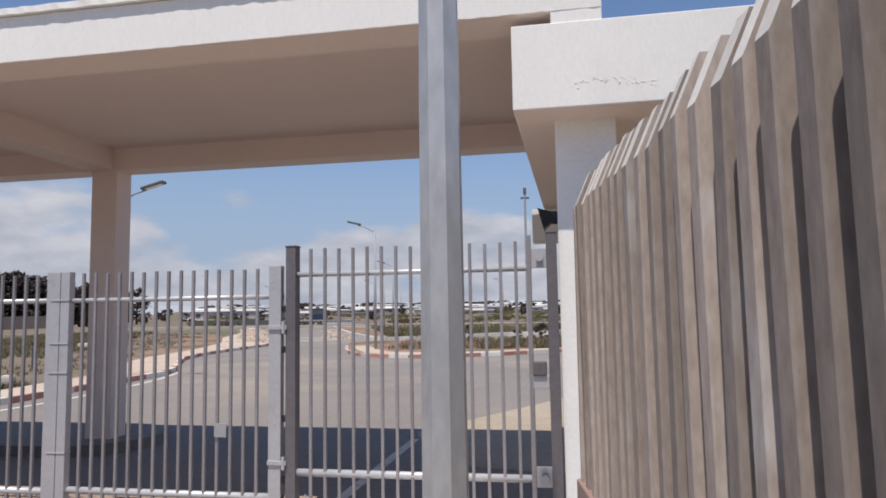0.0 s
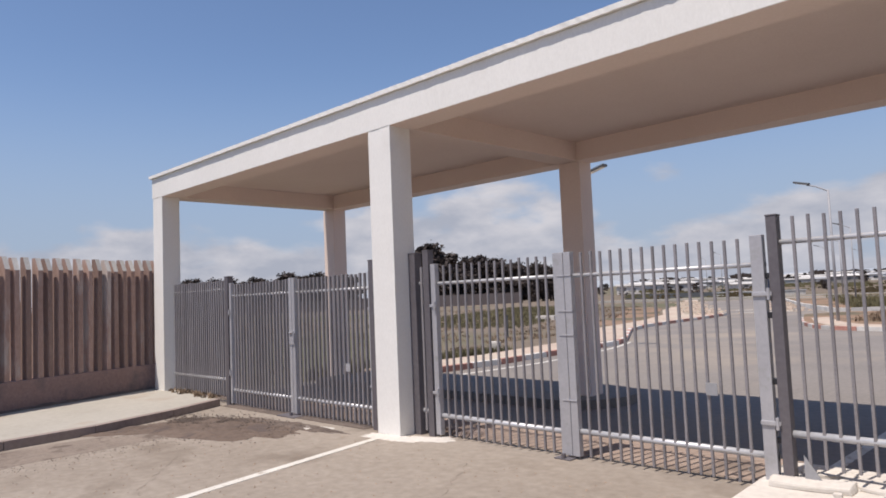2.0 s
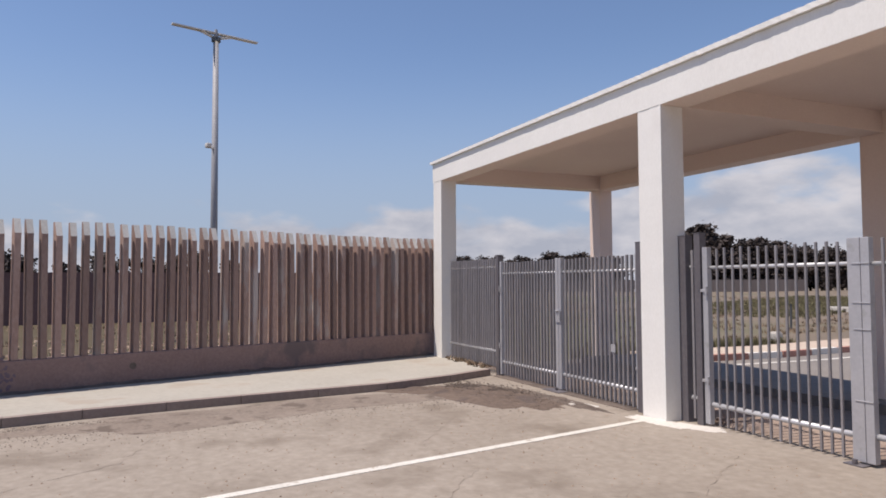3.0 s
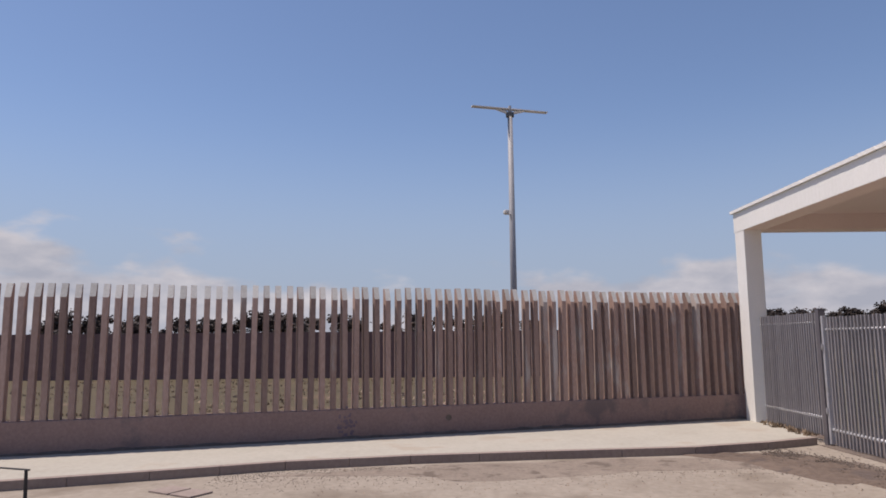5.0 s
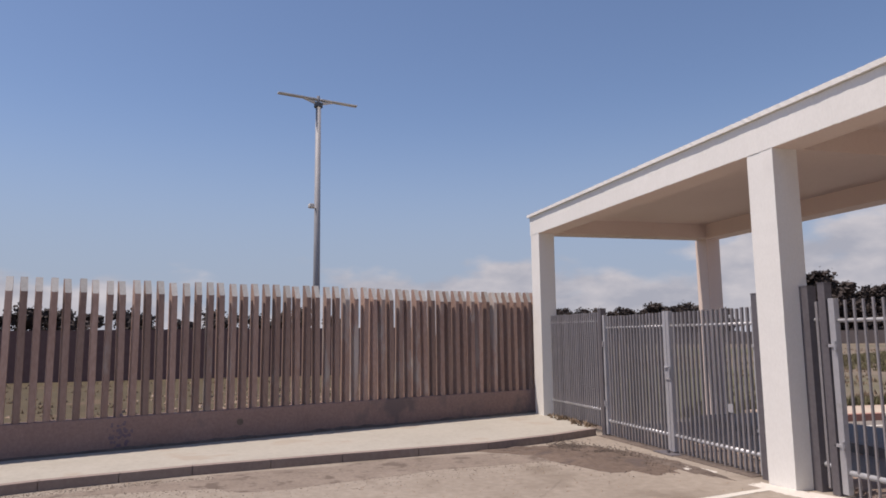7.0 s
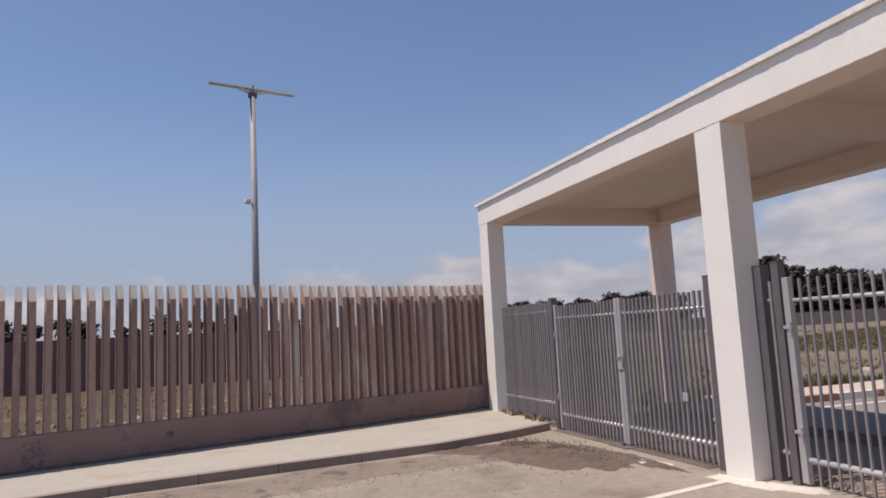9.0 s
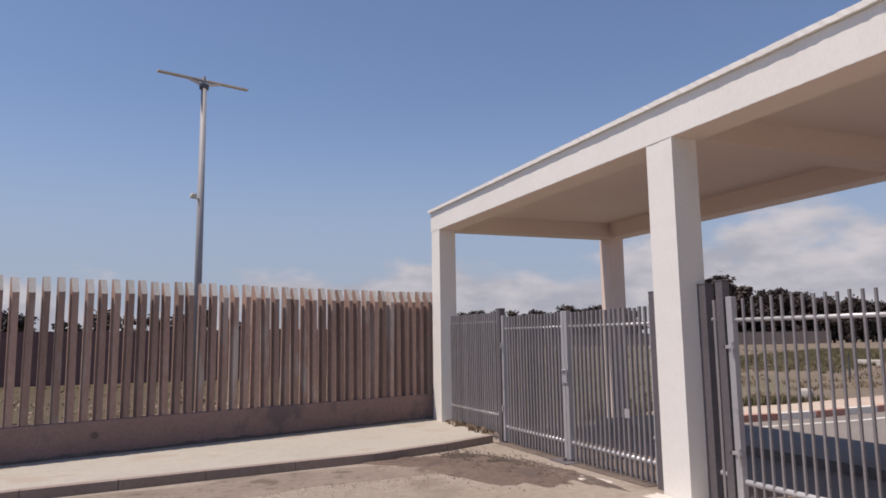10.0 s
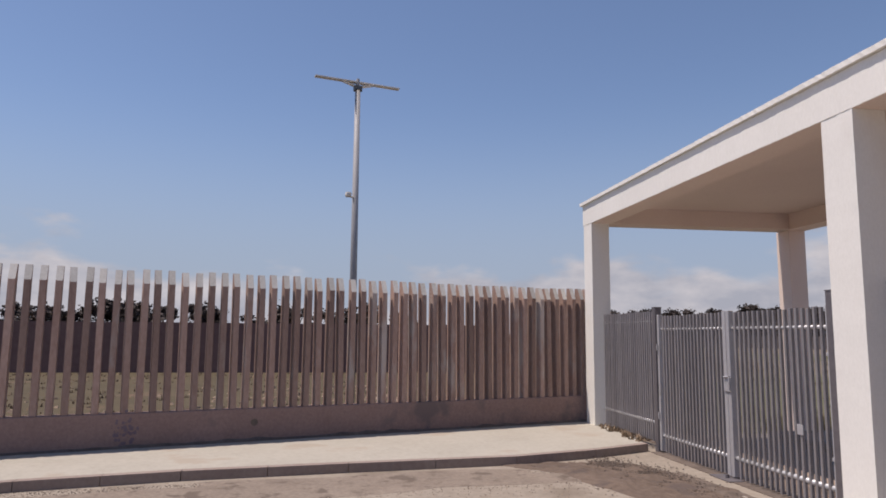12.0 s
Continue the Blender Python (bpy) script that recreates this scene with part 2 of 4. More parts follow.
M_FARROOF = material("far_grey_roof", (0.32, 0.33, 0.34), (0.44, 0.44, 0.45), 0.8, grain=2, blotch=0.2, bump=0.1, vary=0.2)
M_FARDARK = material("far_window_glass", (0.05, 0.06, 0.07), (0.09, 0.10, 0.11), 0.3, grain=2, blotch=0.2, bump=0.0)
# distance haze over the hills is this pale bluish base colour
M_HILL = material("haze_painted_hill", (0.30, 0.33, 0.36), (0.36, 0.39, 0.42), 1.0, grain=0.02, blotch=0.004, bump=0.0, world_space=True)
M_BLACK = material("black_plastic", (0.012, 0.012, 0.014), (0.03, 0.03, 0.034), 0.5, grain=30, blotch=4, bump=0.1)
M_LAMPHEAD = material("dark_grey_lamp_housing", (0.08, 0.085, 0.09), (0.14, 0.145, 0.15), 0.5, 0.3, grain=30, blotch=4, bump=0.05)
M_SIGN = material("dark_sign_panel", (0.025, 0.03, 0.045), (0.05, 0.055, 0.075), 0.5, grain=10, blotch=1, bump=0.05)
M_SIGNBAR = material("pale_sign_lettering", (0.30, 0.30, 0.30), (0.42, 0.42, 0.41), 0.7, grain=10, blotch=1, bump=0.0)
M_TRUCK = material("dark_blue_vehicle_paint", (0.02, 0.03, 0.07), (0.035, 0.05, 0.10), 0.35, grain=8, blotch=1, bump=0.0)
M_STONE = material("rubble_stone", (0.34, 0.24, 0.17), (0.48, 0.37, 0.28), 0.95, grain=14, blotch=3, bump=0.6, depth=0.01, vary=0.2)

# ---- building helpers ----


def box(bm, x0, x1, y0, y1, z0, z1, bevel=0.0):
    made = bmesh.ops.create_cube(bm, size=1.0, matrix=Matrix.LocRotScale(((x0 + x1) / 2, (y0 + y1) / 2, (z0 + z1) / 2), None, (x1 - x0, y1 - y0, z1 - z0)))
    if bevel:
        edges = list({e for v in made["verts"] for e in v.link_edges})
        bmesh.ops.bevel(bm, geom=edges, offset=bevel, segments=2, affect="EDGES", profile=0.6)
    return bm


def rod(bm, p, q, r0, r1=None, sides=10):
    p, q = Vector(p), Vector(q)
    m = Matrix.Translation((p + q) / 2) @ (q - p).to_track_quat("Z", "Y").to_matrix().to_4x4()
    bmesh.ops.create_cone(bm, cap_ends=True, segments=sides, radius1=r0, radius2=r0 if r1 is None else r1, depth=(q - p).length, matrix=m)
    return bm


def prism(bm, outline, z0, z1):
    """An upright slab over an outline of (x, y) points."""
    low = [bm.verts.new((x, y, z0)) for x, y in outline]
    top = [bm.verts.new((x, y, z1)) for x, y in outline]
    bm.faces.new(top)
    bm.faces.new(low[::-1])
    for i in range(len(outline)):
        j = (i + 1) % len(outline)
        bm.faces.new((low[i], low[j], top[j], top[i]))
    bmesh.ops.recalc_face_normals(bm, faces=bm.faces[:])
    return bm


def mesh_of(bm, name, mat, smooth=False):
    me = bpy.data.meshes.new(name)
    bm.to_mesh(me)
    bm.free()
    me.materials.append(mat)
    if smooth:
        for f in me.polygons:
            f.use_smooth = len(f.vertices) == 4
    return me


def part(name, bm, mat, parent=None, label="", at=None, smooth=False):
    """One mesh object from a bmesh, under a thing or a part."""
    ob = new(name, bm if isinstance(bm, bpy.types.Mesh) else mesh_of(bm, name, mat, smooth))
    ob.parent = parent
    if at is not None:
        ob.matrix_basis = at
    return tagged(ob, label)


def thing(name, at, label, category, group="", kind=""):
    ob = new(name)
    ob.empty_display_size = 0.2
    ob.matrix_basis = at
    return tagged(ob, label, category, group, kind)


def B():
    return bmesh.new()


# ---- ground, yard, road ----
def structure(name, bm, mat, label, category):
    return tagged(part(name, bm, mat), label, category, kind="structure")


OUT = -0.20  # the road and the plain lie a step lower than the yard


def outside(ob):
    ob.location.z += OUT
    return ob


def rise(x, y):
    """Height of the plain: it climbs gently beyond the road, not towards the pines."""
    r, bearing = math.hypot(x, y), math.degrees(math.atan2(-x, y))
    k = min(1.0, max(0.0, (37.0 - bearing) / 8.0)) if -75 < bearing else 0.0
    return 0.016 * min(330.0, max(0.0, r - 95.0)) * k * k * (3 - 2 * k)


bm = B()
bmesh.ops.create_grid(bm, x_segments=220, y_segments=220, size=2600)
for v in bm.verts:
    v.co.z = OUT - 0.06 + rise(v.co.x, v.co.y)
structure("ground", bm, M_FIELD, "dry grass field with green patches reaching the horizon", "ground")

# fence lines: the side fence on the far side of the yard and the one beside the camera
FA, FB = Vector((-14.62, 5.36)), Vector((-11.30, -4.85))
FD = (FB - FA).normalized()
FN = Vector((-FD.y, FD.x))
RA, RB = Vector((0.04, 4.98)), Vector((0.50, 2.09))
RD = (RB - RA).normalized()
RN = Vector((RD.y, -RD.x))

far_end = FA + FD * 24
right_end = RA + RD * 18
bm = B()
prism(bm, [(-14.6, 5.9), (FA.x - 0.3, FA.y), (far_end.x - 0.3, far_end.y), (right_end.x + 0.4, right_end.y), (RA.x + 0.5, RA.y), (0.9, 5.9)], -0.3, 0.0)
structure("yard_floor", bm, M_YARD, "dusty tan concrete yard in front of the gates", "floor")

WALK_EDGE = [(-11.52, 5.12), (-11.05, 4.1), (-10.62, 2.8), (-10.32, 0.5), (-10.02, -1.5), (-9.6, -3.2), (-8.95, -4.8), (-6.6, -11.0), (-4.0, -17.0)]
bm = B()
inner = [(x - 0.14, y) for x, y in WALK_EDGE]
prism(bm, inner + [(far_end.x - 0.1, far_end.y), (FA.x - 0.1, FA.y)], -0.1, 0.11)
structure("pavement", bm, M_WALK, "pale raised concrete walkway along the slatted fence", "pavement")
kerb = tagged(new("kerb"), "grey concrete kerb edging the raised walkway", "kerb", kind="structure")
for (ax, ay), (bx, by) in zip(WALK_EDGE, WALK_EDGE[1:]):
    a, b = Vector((ax, ay)), Vector((bx, by))
    n = max(1, round((b - a).length / 1.0))
    for i in range(n):
        p, q = a.lerp(b, i / n), a.lerp(b, (i + 1) / n)
        d = (q - p).normalized()
        bm = B()
        o = p + d * 0.004
        e = q - d * 0.004
        prism(bm, [(o.x, o.y), (e.x, e.y), (e.x - 0.14, e.y), (o.x - 0.14, o.y)], -0.1, 0.118)
        part("kerbstone", bm, M_KERB, kerb)

# loose dark soil spread before the far gates, and the strip of grit along the kerb
def patch(name, cx, cy, rx, ry, turn, height, mat, label, seed, category):
    random.seed(seed)
    bm = B()
    rings, spokes = 14, 48
    rows = []
    for i in range(rings + 1):
        row = []
        for j in range(spokes):
            a = 2 * math.pi * j / spokes
            edge = 1 + 0.48 * noise.noise((math.cos(a) * 1.6 + seed, math.sin(a) * 1.6, 0.0)) + 0.26 * noise.noise((math.cos(a) * 5 + seed, math.sin(a) * 5, 3.0))
            r = i / rings
            x, y = math.cos(a) * rx * r * edge, math.sin(a) * ry * r * edge
            bump = height * (1 - r ** 2) * (0.6 + 0.9 * noise.noise((x * 3, y * 3, seed)) + 0.5 * noise.noise((x * 9, y * 9, seed)))
            z = max(0.003, 0.004 + bump) if i < rings else -0.01
            c, s = math.cos(turn), math.sin(turn)
            row.append(bm.verts.new((cx + c * x - s * y, cy + s * x + c * y, z)))
        rows.append(row)
    for i in range(rings):
        for j in range(spokes):
            k = (j + 1) % spokes
            if i == 0:
                continue
            bm.faces.new((rows[i][j], rows[i + 1][j], rows[i + 1][k], rows[i][k]))
    centre = bm.verts.new((cx, cy, 0.004 + height * 0.6))
    for v in rows[0]:
        bm.verts.remove(v)
    for j in range(spokes):
        bm.faces.new((centre, rows[1][j], rows[1][(j + 1) % spokes]))
    bmesh.ops.recalc_face_normals(bm, faces=bm.faces[:])
    return tagged(part(name, bm, mat), label, category, kind="stuff")


patch("loose_soil", -9.55, 4.05, 1.75, 0.80, radians(14), 0.05, M_SOIL, "dark loose soil crusted over the yard before the gates", 3, "soil")
patch("loose_soil", -10.35, 3.4, 0.75, 0.42, radians(60), 0.05, M_SOIL, "dark loose soil heaped against the kerb", 5, "soil")
patch("loose_soil", -8.9, 4.75, 1.3, 0.22, radians(3), 0.03, M_DIRT, "dark soil gathered below the far gate", 6, "soil")
patch("loose_soil", -9.62, 0.7, 0.60, 3.3, radians(5), 0.012, M_DUST, "brown gritty dust gathered along the kerb foot", 8, "soil")
patch("cement_spill", -6.85, 5.02, 0.50, 0.16, radians(4), 0.016, M_PAD, "pale cement spilled at the foot of the middle column", 12, "cement")
patch("cement_spill", -6.35, 5.24, 0.34, 0.16, radians(20), 0.018, M_PAD, "pale cement spilled round the hinge post", 14, "cement")
patch("cement_spill", -8.2, 4.84, 0.30, 0.13, radians(8), 0.014, M_PAD, "pale cement spilled before the far gate", 15, "cement")

# painted bay line running out from the middle column
a, b = Vector((-7.0, 4.93)), Vector((-5.9, -0.3))
d = (b - a).normalized()
nn = Vector((-d.y, d.x)) * 0.055
c = a + d * 12
bm = B()
prism(bm, [(a + nn).to_tuple(), (c + nn).to_tuple(), (c - nn).to_tuple(), (a - nn).to_tuple()], -0.01, 0.005)
structure("painted_line", bm, M_LINE, "worn white painted line across the yard", "road marking")

# road outside
PAVE_FRONT = [(-13.04, 10.75), (-12.87, 13.98), (-13.09, 17.33), (-13.32, 20.79), (-13.93, 22.35), (-15.27, 24.8), (-16.83, 27.7), (-17.72, 30.71), (-18.17, 34.61), (-18.39, 38.51), (-19.17, 43.53), (-23.96, 51.34), (-32.21, 67.5), (-50.17, 105.97)]
PAVE_BACK = [(-54.07, 105.97), (-36.23, 74.19), (-27.87, 51.89), (-22.85, 42.42), (-20.51, 35.73), (-19.73, 32.72), (-18.83, 28.37), (-17.72, 25.25), (-16.27, 22.35), (-15.04, 19.89), (-14.43, 14.99), (-14.71, 10.75)]
bm = B()
prism(bm, [(-14.6, 5.9), (9, 5.9), (9, 60), (-20, 100), (-47, 100), (-33.44, 69.18), (-20.62, 44.65), (-18.72, 31.27), (-14.04, 20.12), (-14.6, 9)], -0.3, 0.0)
outside(structure("road", bm, M_ASPHALT, "dusty grey asphalt road beyond the gates", "road"))
bm = B()
prism(bm, PAVE_FRONT + PAVE_BACK, -0.2, 0.12)
outside(structure("pavement", bm, M_PAVER, "pink paved footpath beside the road", "pavement"))
bm = B()
prism(bm, [(-2.6, 11.2), (-0.6, 15.2), (3.0, 22.0), (9.0, 30.0), (9, 6.2), (-1.9, 9.0)], -0.1, 0.006)
outside(structure("verge", bm, M_SAND, "pale sand drifted over the road edge", "verge"))
nose = [(-7.3 + 1.0 * math.cos(a), 9.75 + 1.0 * math.sin(a)) for a in [radians(-90 + 15 * i) for i in range(13)]]
bm = B()
prism(bm, [(-13.9, 8.75)] + nose + [(-13.9, 10.75)], -0.1, 0.15)
outside(structure("column_island", bm, M_ASPHALT, "raised concrete island round the back columns", "traffic island"))
bm = B()
prism(bm, [(-2.58, 6.2), (-2.46, 6.2), (-2.44, 10.6), (-2.56, 10.6)], -0.01, 0.005)
outside(structure("painted_line", bm, M_LINE, "worn white painted line on the road", "road marking"))
EDGE_LINE = [(-12.09, 11.64), (-11.94, 14.54), (-12.23, 17.55), (-12.68, 19.78), (-13.37, 21.9)]
bm = B()
prism(bm, [(x - 0.07, y) for x, y in EDGE_LINE] + [(x + 0.07, y) for x, y in EDGE_LINE[::-1]], -0.01, 0.005)
outside(structure("painted_line", bm, M_LINE, "worn white edge line along the kerb", "road marking"))


def painted_kerb(points, label, flip=1):
    """Kerbstones one metre long, by turns red and white."""
    root = tagged(new("kerb"), label, "kerb", kind="structure")
    count = 0
    for (ax, ay), (bx, by) in zip(points, points[1:]):
        a, b = Vector((ax, ay)), Vector((bx, by))
        n = max(1, round((b - a).length / 1.0))
        for i in range(n):
            p, q = a.lerp(b, i / n), a.lerp(b, (i + 1) / n)
            d = (q - p).normalized()
            s = Vector((d.y, -d.x)) * 0.16 * flip
            p, q = p + d * 0.01, q - d * 0.01
            bm = B()
            prism(bm, [(p.x, p.y), (q.x, q.y), (q.x + s.x, q.y + s.y), (p.x + s.x, p.y + s.y)], -0.1, 0.15)
            part("kerbstone", bm, M_RED if count % 2 else M_WHITE, root)
            count += 1
    return outside(root)


painted_kerb(PAVE_FRONT[:11], "red and white painted kerb along the footpath")
ISLAND = [(-13.7, 41.3), (-12.26, 36.62), (-11.03, 32.94), (-9.8, 30.49), (-8.8, 29.37), (-6.9, 28.7), (-5.01, 29.15), (-3.22, 30.26), (-1.33, 31.82), (3.35, 36.84), (13.39, 49.11)]
bm = B()
prism(bm, ISLAND + [(15.0, 54.0), (3.0, 49.0), (-7.5, 44.6), (-12.2, 44.4)], -0.2, 0.11)
outside(structure("traffic_island", bm, M_EARTH, "kerbed island of orange earth and dry grass", "traffic island"))
tip = [(-11.92, 36.73), (-10.69, 33.16), (-9.52, 30.82), (-8.63, 29.76), (-6.9, 29.15), (-5.12, 29.54), (-3.45, 30.6), (-1.66, 32.16), (3.02, 37.06), (12.94, 49.33)]
back = [(12.5, 49.8), (2.5, 37.6), (-2.0, 32.9), (-3.6, 31.6), (-5.2, 30.9), (-6.9, 30.7), (-8.3, 31.2), (-9.1, 32.2), (-10.2, 34.6), (-11.3, 37.4)]
bm = B()
prism(bm, tip + back, 0.05, 0.125)
outside(structure("island_paving", bm, M_PAVER, "pale pink paving inside the island kerb", "pavement"))
BED = [(-30.1, 84.79), (-26.75, 76.2), (-18.72, 56.8), (-15.04, 49.33), (-13.59, 46.21), (-12.48, 45.43), (-11.25, 46.43), (-7.57, 50.33), (-5.12, 53.12), (-2.22, 54.9), (8.93, 62.49), (24.54, 73.64)]
bm = B()
prism(bm, BED + [(15.62, 91.48), (-15.6, 98.17)], 0.0, 0.22)
outside(structure("planted_bed", bm, M_EARTH, "raised bed of weeds behind the island tip", "planting bed"))
bed_kerb = outside(tagged(new("kerb"), "white painted kerb round the planted bed", "kerb", kind="structure"))
for (ax, ay), (bx, by) in zip(BED, BED[1:]):
    p, q = Vector((ax, ay)), Vector((bx, by))
    n = max(1, round((q - p).length / 1.0))
    for i in range(n):
        u, v = p.lerp(q, (i + 0.02) / n), p.lerp(q, (i + 0.98) / n)
        d = (v - u).normalized()
        bm = B()
        prism(bm, [(u.x, u.y), (v.x, v.y), (v.x + d.y * 0.2, v.y - d.x * 0.2), (u.x + d.y * 0.2, u.y - d.x * 0.2)], 0.0, 0.28)
        part("kerbstone", bm, M_WHITE, bed_kerb)
bm = B()
prism(bm, [(-19.61, 43.09), (-24.52, 51.89), (-32.77, 68.06), (-37.9, 79.21), (-39.6, 79.21), (-34.2, 67.5), (-26.3, 51.6), (-21.4, 42.7)], 0.0, 0.128)
outside(structure("pale_verge", bm, M_SAND, "pale sandy verge strewn with broken concrete", "verge"))
for y in (47.3, 51.3):
    bm = B()
    prism(bm, [(-19.8 - (y - 47) * 0.45, y), (-16.7 - (y - 47) * 0.35, y + 1.0), (-16.7 - (y - 47) * 0.35, y + 1.5), (-19.8 - (y - 47) * 0.45, y + 0.5)], -0.01, 0.006)
    outside(structure("painted_line", bm, M_LINE, "white painted line across the far road", "road marking"))
painted_kerb(ISLAND[1:], "red and white painted kerb round the island")

bm = B()
prism(bm, [(-2.42, 3.4), (0.2, 3.0), (0.6, 6.1), (-2.56, 6.1), (-2.52, 5.2)], -0.1, 0.09)
structure("pad", bm, M_PAD, "pale raised concrete pad under the wicket gate", "pavement")
bm = B()
prism(bm, [(-14.0, 5.58), (-2.5, 5.58), (-2.5, 6.5), (-14.0, 6.5)], -0.4, 0.006)
structure("paving_strip", bm, M_DUSTPAVE, "pinkish paving strip just inside the gates", "pavement")

bm = B()
prism(bm, [(-14.9, 5.5), (-7.0, -18.0), (-34.9, -30.0), (-34.9, 8.0)], -0.4, -0.045)
structure("bare_earth", bm, M_BROWNEARTH, "bare olive-brown earth behind the slatted fence", "ground")

bm = B()
prism(bm, [(-18.5, 26.25), (-20.06, 32.94), (-23.18, 42.42), (-28.42, 52.45), (-34.56, 64.72), (-39.02, 64.72), (-30.1, 49.11), (-22.85, 33.5)], -0.2, -0.05)
outside(structure("bare_earth", bm, M_EARTH, "bare orange earth behind the footpath", "ground"))
# flat dark strip laid along the foot of the far gates
bm = B()
prism(bm, [(-11.45, 5.12), (-7.6, 5.16), (-7.6, 5.5), (-11.45, 5.5)], -0.05, 0.008)
structure("gate_gutter", bm, M_DIRT, "thin dark strip on the ground below the far gates", "gutter")

# ---- fences ----
def slat_mesh(height, width, depth, mat):
    """A concrete slat whose top is cut off slanting towards the yard (local +x)."""
    bm = B()
    w, d, h = width / 2, depth / 2, height
    ring = []
    for z, x in ((0, d), (h - 0.22, d), (h, -d + 0.095), (h, -d), (0, -d)):
        ring.append([bm.verts.new((x, s * w, z)) for s in (-1, 1)])
    bm.faces.new([r[0] for r in ring])
    bm.faces.new([r[1] for r in ring][::-1])
    for i in range(len(ring)):
        j = (i + 1) % len(ring)
        bm.faces.new((ring[i][0], ring[i][1], ring[j][1], ring[j][0]))
    bmesh.ops.recalc_face_normals(bm, faces=bm.faces[:])
    long_edges = [e for e in bm.edges if e.calc_length() > 1.0]
    bmesh.ops.bevel(bm, geom=long_edges, offset=0.008, segments=1, affect="EDGES")
    me = mesh_of(bm, "slat", mat)
    # the slanted cut takes the paler colour that paints sun on it
    me.materials.append(M_SUNLITTOP)
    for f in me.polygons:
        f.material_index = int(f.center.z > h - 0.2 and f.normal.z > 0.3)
    return me


SLATS = {mat: [slat_mesh(tall + 0.012 * i, 0.092, 0.19, mat) for i in range(3)] for mat, tall in ((M_SLAT, 2.02), (M_SLATSHADE, 2.09))}


def slatted_fence(name, start, way, normal, length, pitch, label, seed, mat):
    random.seed(seed)
    turn = math.atan2(normal.y, normal.x)
    root = tagged(new(name), label, "fence", kind="structure")
    root.matrix_basis = pose(start.x, start.y, 0, 0, 0, math.degrees(turn))
    along = root.matrix_basis.inverted().to_3x3() @ Vector((way.x, way.y, 0))
    s = 1 if along.y > 0 else -1
    x = 0.0
    piece = 30.0
    while x < length:
        e = min(length, x + piece)
        bm = B()
        box(bm, -0.13, 0.11, min(s * (x + 0.003), s * (e - 0.003)), max(s * (x + 0.003), s * (e - 0.003)), -0.1, 0.60, 0.012)
        part("low_wall", bm, M_LOWWALL, root, "stained brown concrete base wall")
        x = e
    count = int(length / pitch)
    for i in range(count):
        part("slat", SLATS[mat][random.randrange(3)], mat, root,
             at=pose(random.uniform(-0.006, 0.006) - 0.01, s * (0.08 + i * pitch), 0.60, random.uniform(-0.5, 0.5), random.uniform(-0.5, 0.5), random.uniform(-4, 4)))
    return root


# far fence takes the shade-tinted slats, near fence the plain ones
far_fence = slatted_fence("wall_slatted_far", FA, FD, FN if FN.x > 0 else -FN, 24.0, 0.192, "concrete slatted fence, brown with painted shade, on a low base wall", 5, M_SLATSHADE)
slatted_fence("wall_slatted_near", RA, RD, RN if RN.x < 0 else -RN, 18.0, 0.192, "tan concrete slatted fence standing beside the gate pier", 6, M_SLAT)

far_side = 1 if (far_fence.matrix_basis.inverted().to_3x3() @ Vector((FD.x, FD.y, 0))).y > 0 else -1
part("drain_hole", rod(B(), (0.104, far_side * 6.66, 0.39), (0.1125, far_side * 6.66, 0.39), 0.055, sides=14), M_DIRT, far_fence, "dark round hole in the base wall")
random.seed(71)
bm = B()
for k in range(60):
    r = random.uniform(0.006, 0.032)
    yy, zz = far_side * (8.5 + random.gauss(0, 0.09)), 0.32 + random.gauss(0, 0.11)
    rod(bm, (0.106, yy, zz), (0.1112 + 0.00006 * k, yy, zz), r, sides=9)
tagged(part("paint_splash", bm, M_SPLASH, far_fence, "dark splashes of paint on the base wall"), kind="stuff")
random.seed(72)
bm = B()
rows = []
for k in range(161):
    yy = far_side * k * 0.15
    w, h = 0.05 + 0.10 * abs(noise.noise((k * 0.21, 4.0, 0.0))) + 0.02 * random.random(), 0.025 + 0.06 * abs(noise.noise((k * 0.33, 9.0, 0.0)))
    rows.append([bm.verts.new((0.10, yy, 0.105)), bm.verts.new((0.111, yy, 0.11 + h)), bm.verts.new((0.111 + w, yy, 0.108))])
for p, q in zip(rows, rows[1:]):
    for a, b in ((0, 1), (1, 2)):
        bm.faces.new((p[a], q[a], q[b], p[b]))
bmesh.ops.recalc_face_normals(bm, faces=bm.faces[:])
dirt = tagged(part("loose_soil", bm, M_DIRT), "dark dirt drifted along the foot of the base wall", "soil", kind="stuff")
dirt.matrix_basis = far_fence.matrix_basis.copy()

# ---- canopy over the gates ----
canopy = thing("gate_canopy", pose(-7.0, 7.4, 0), "white rendered concrete canopy on square columns over the gates", "canopy")
inv = canopy.matrix_basis.inverted()


def cpart(name, bm, mat, label=""):
    bmesh.ops.transform(bm, matrix=inv, verts=bm.verts[:])
    return part(name, bm, mat, canopy, label)


Y0, Y1, ZS = 5.10, 9.72, 3.94


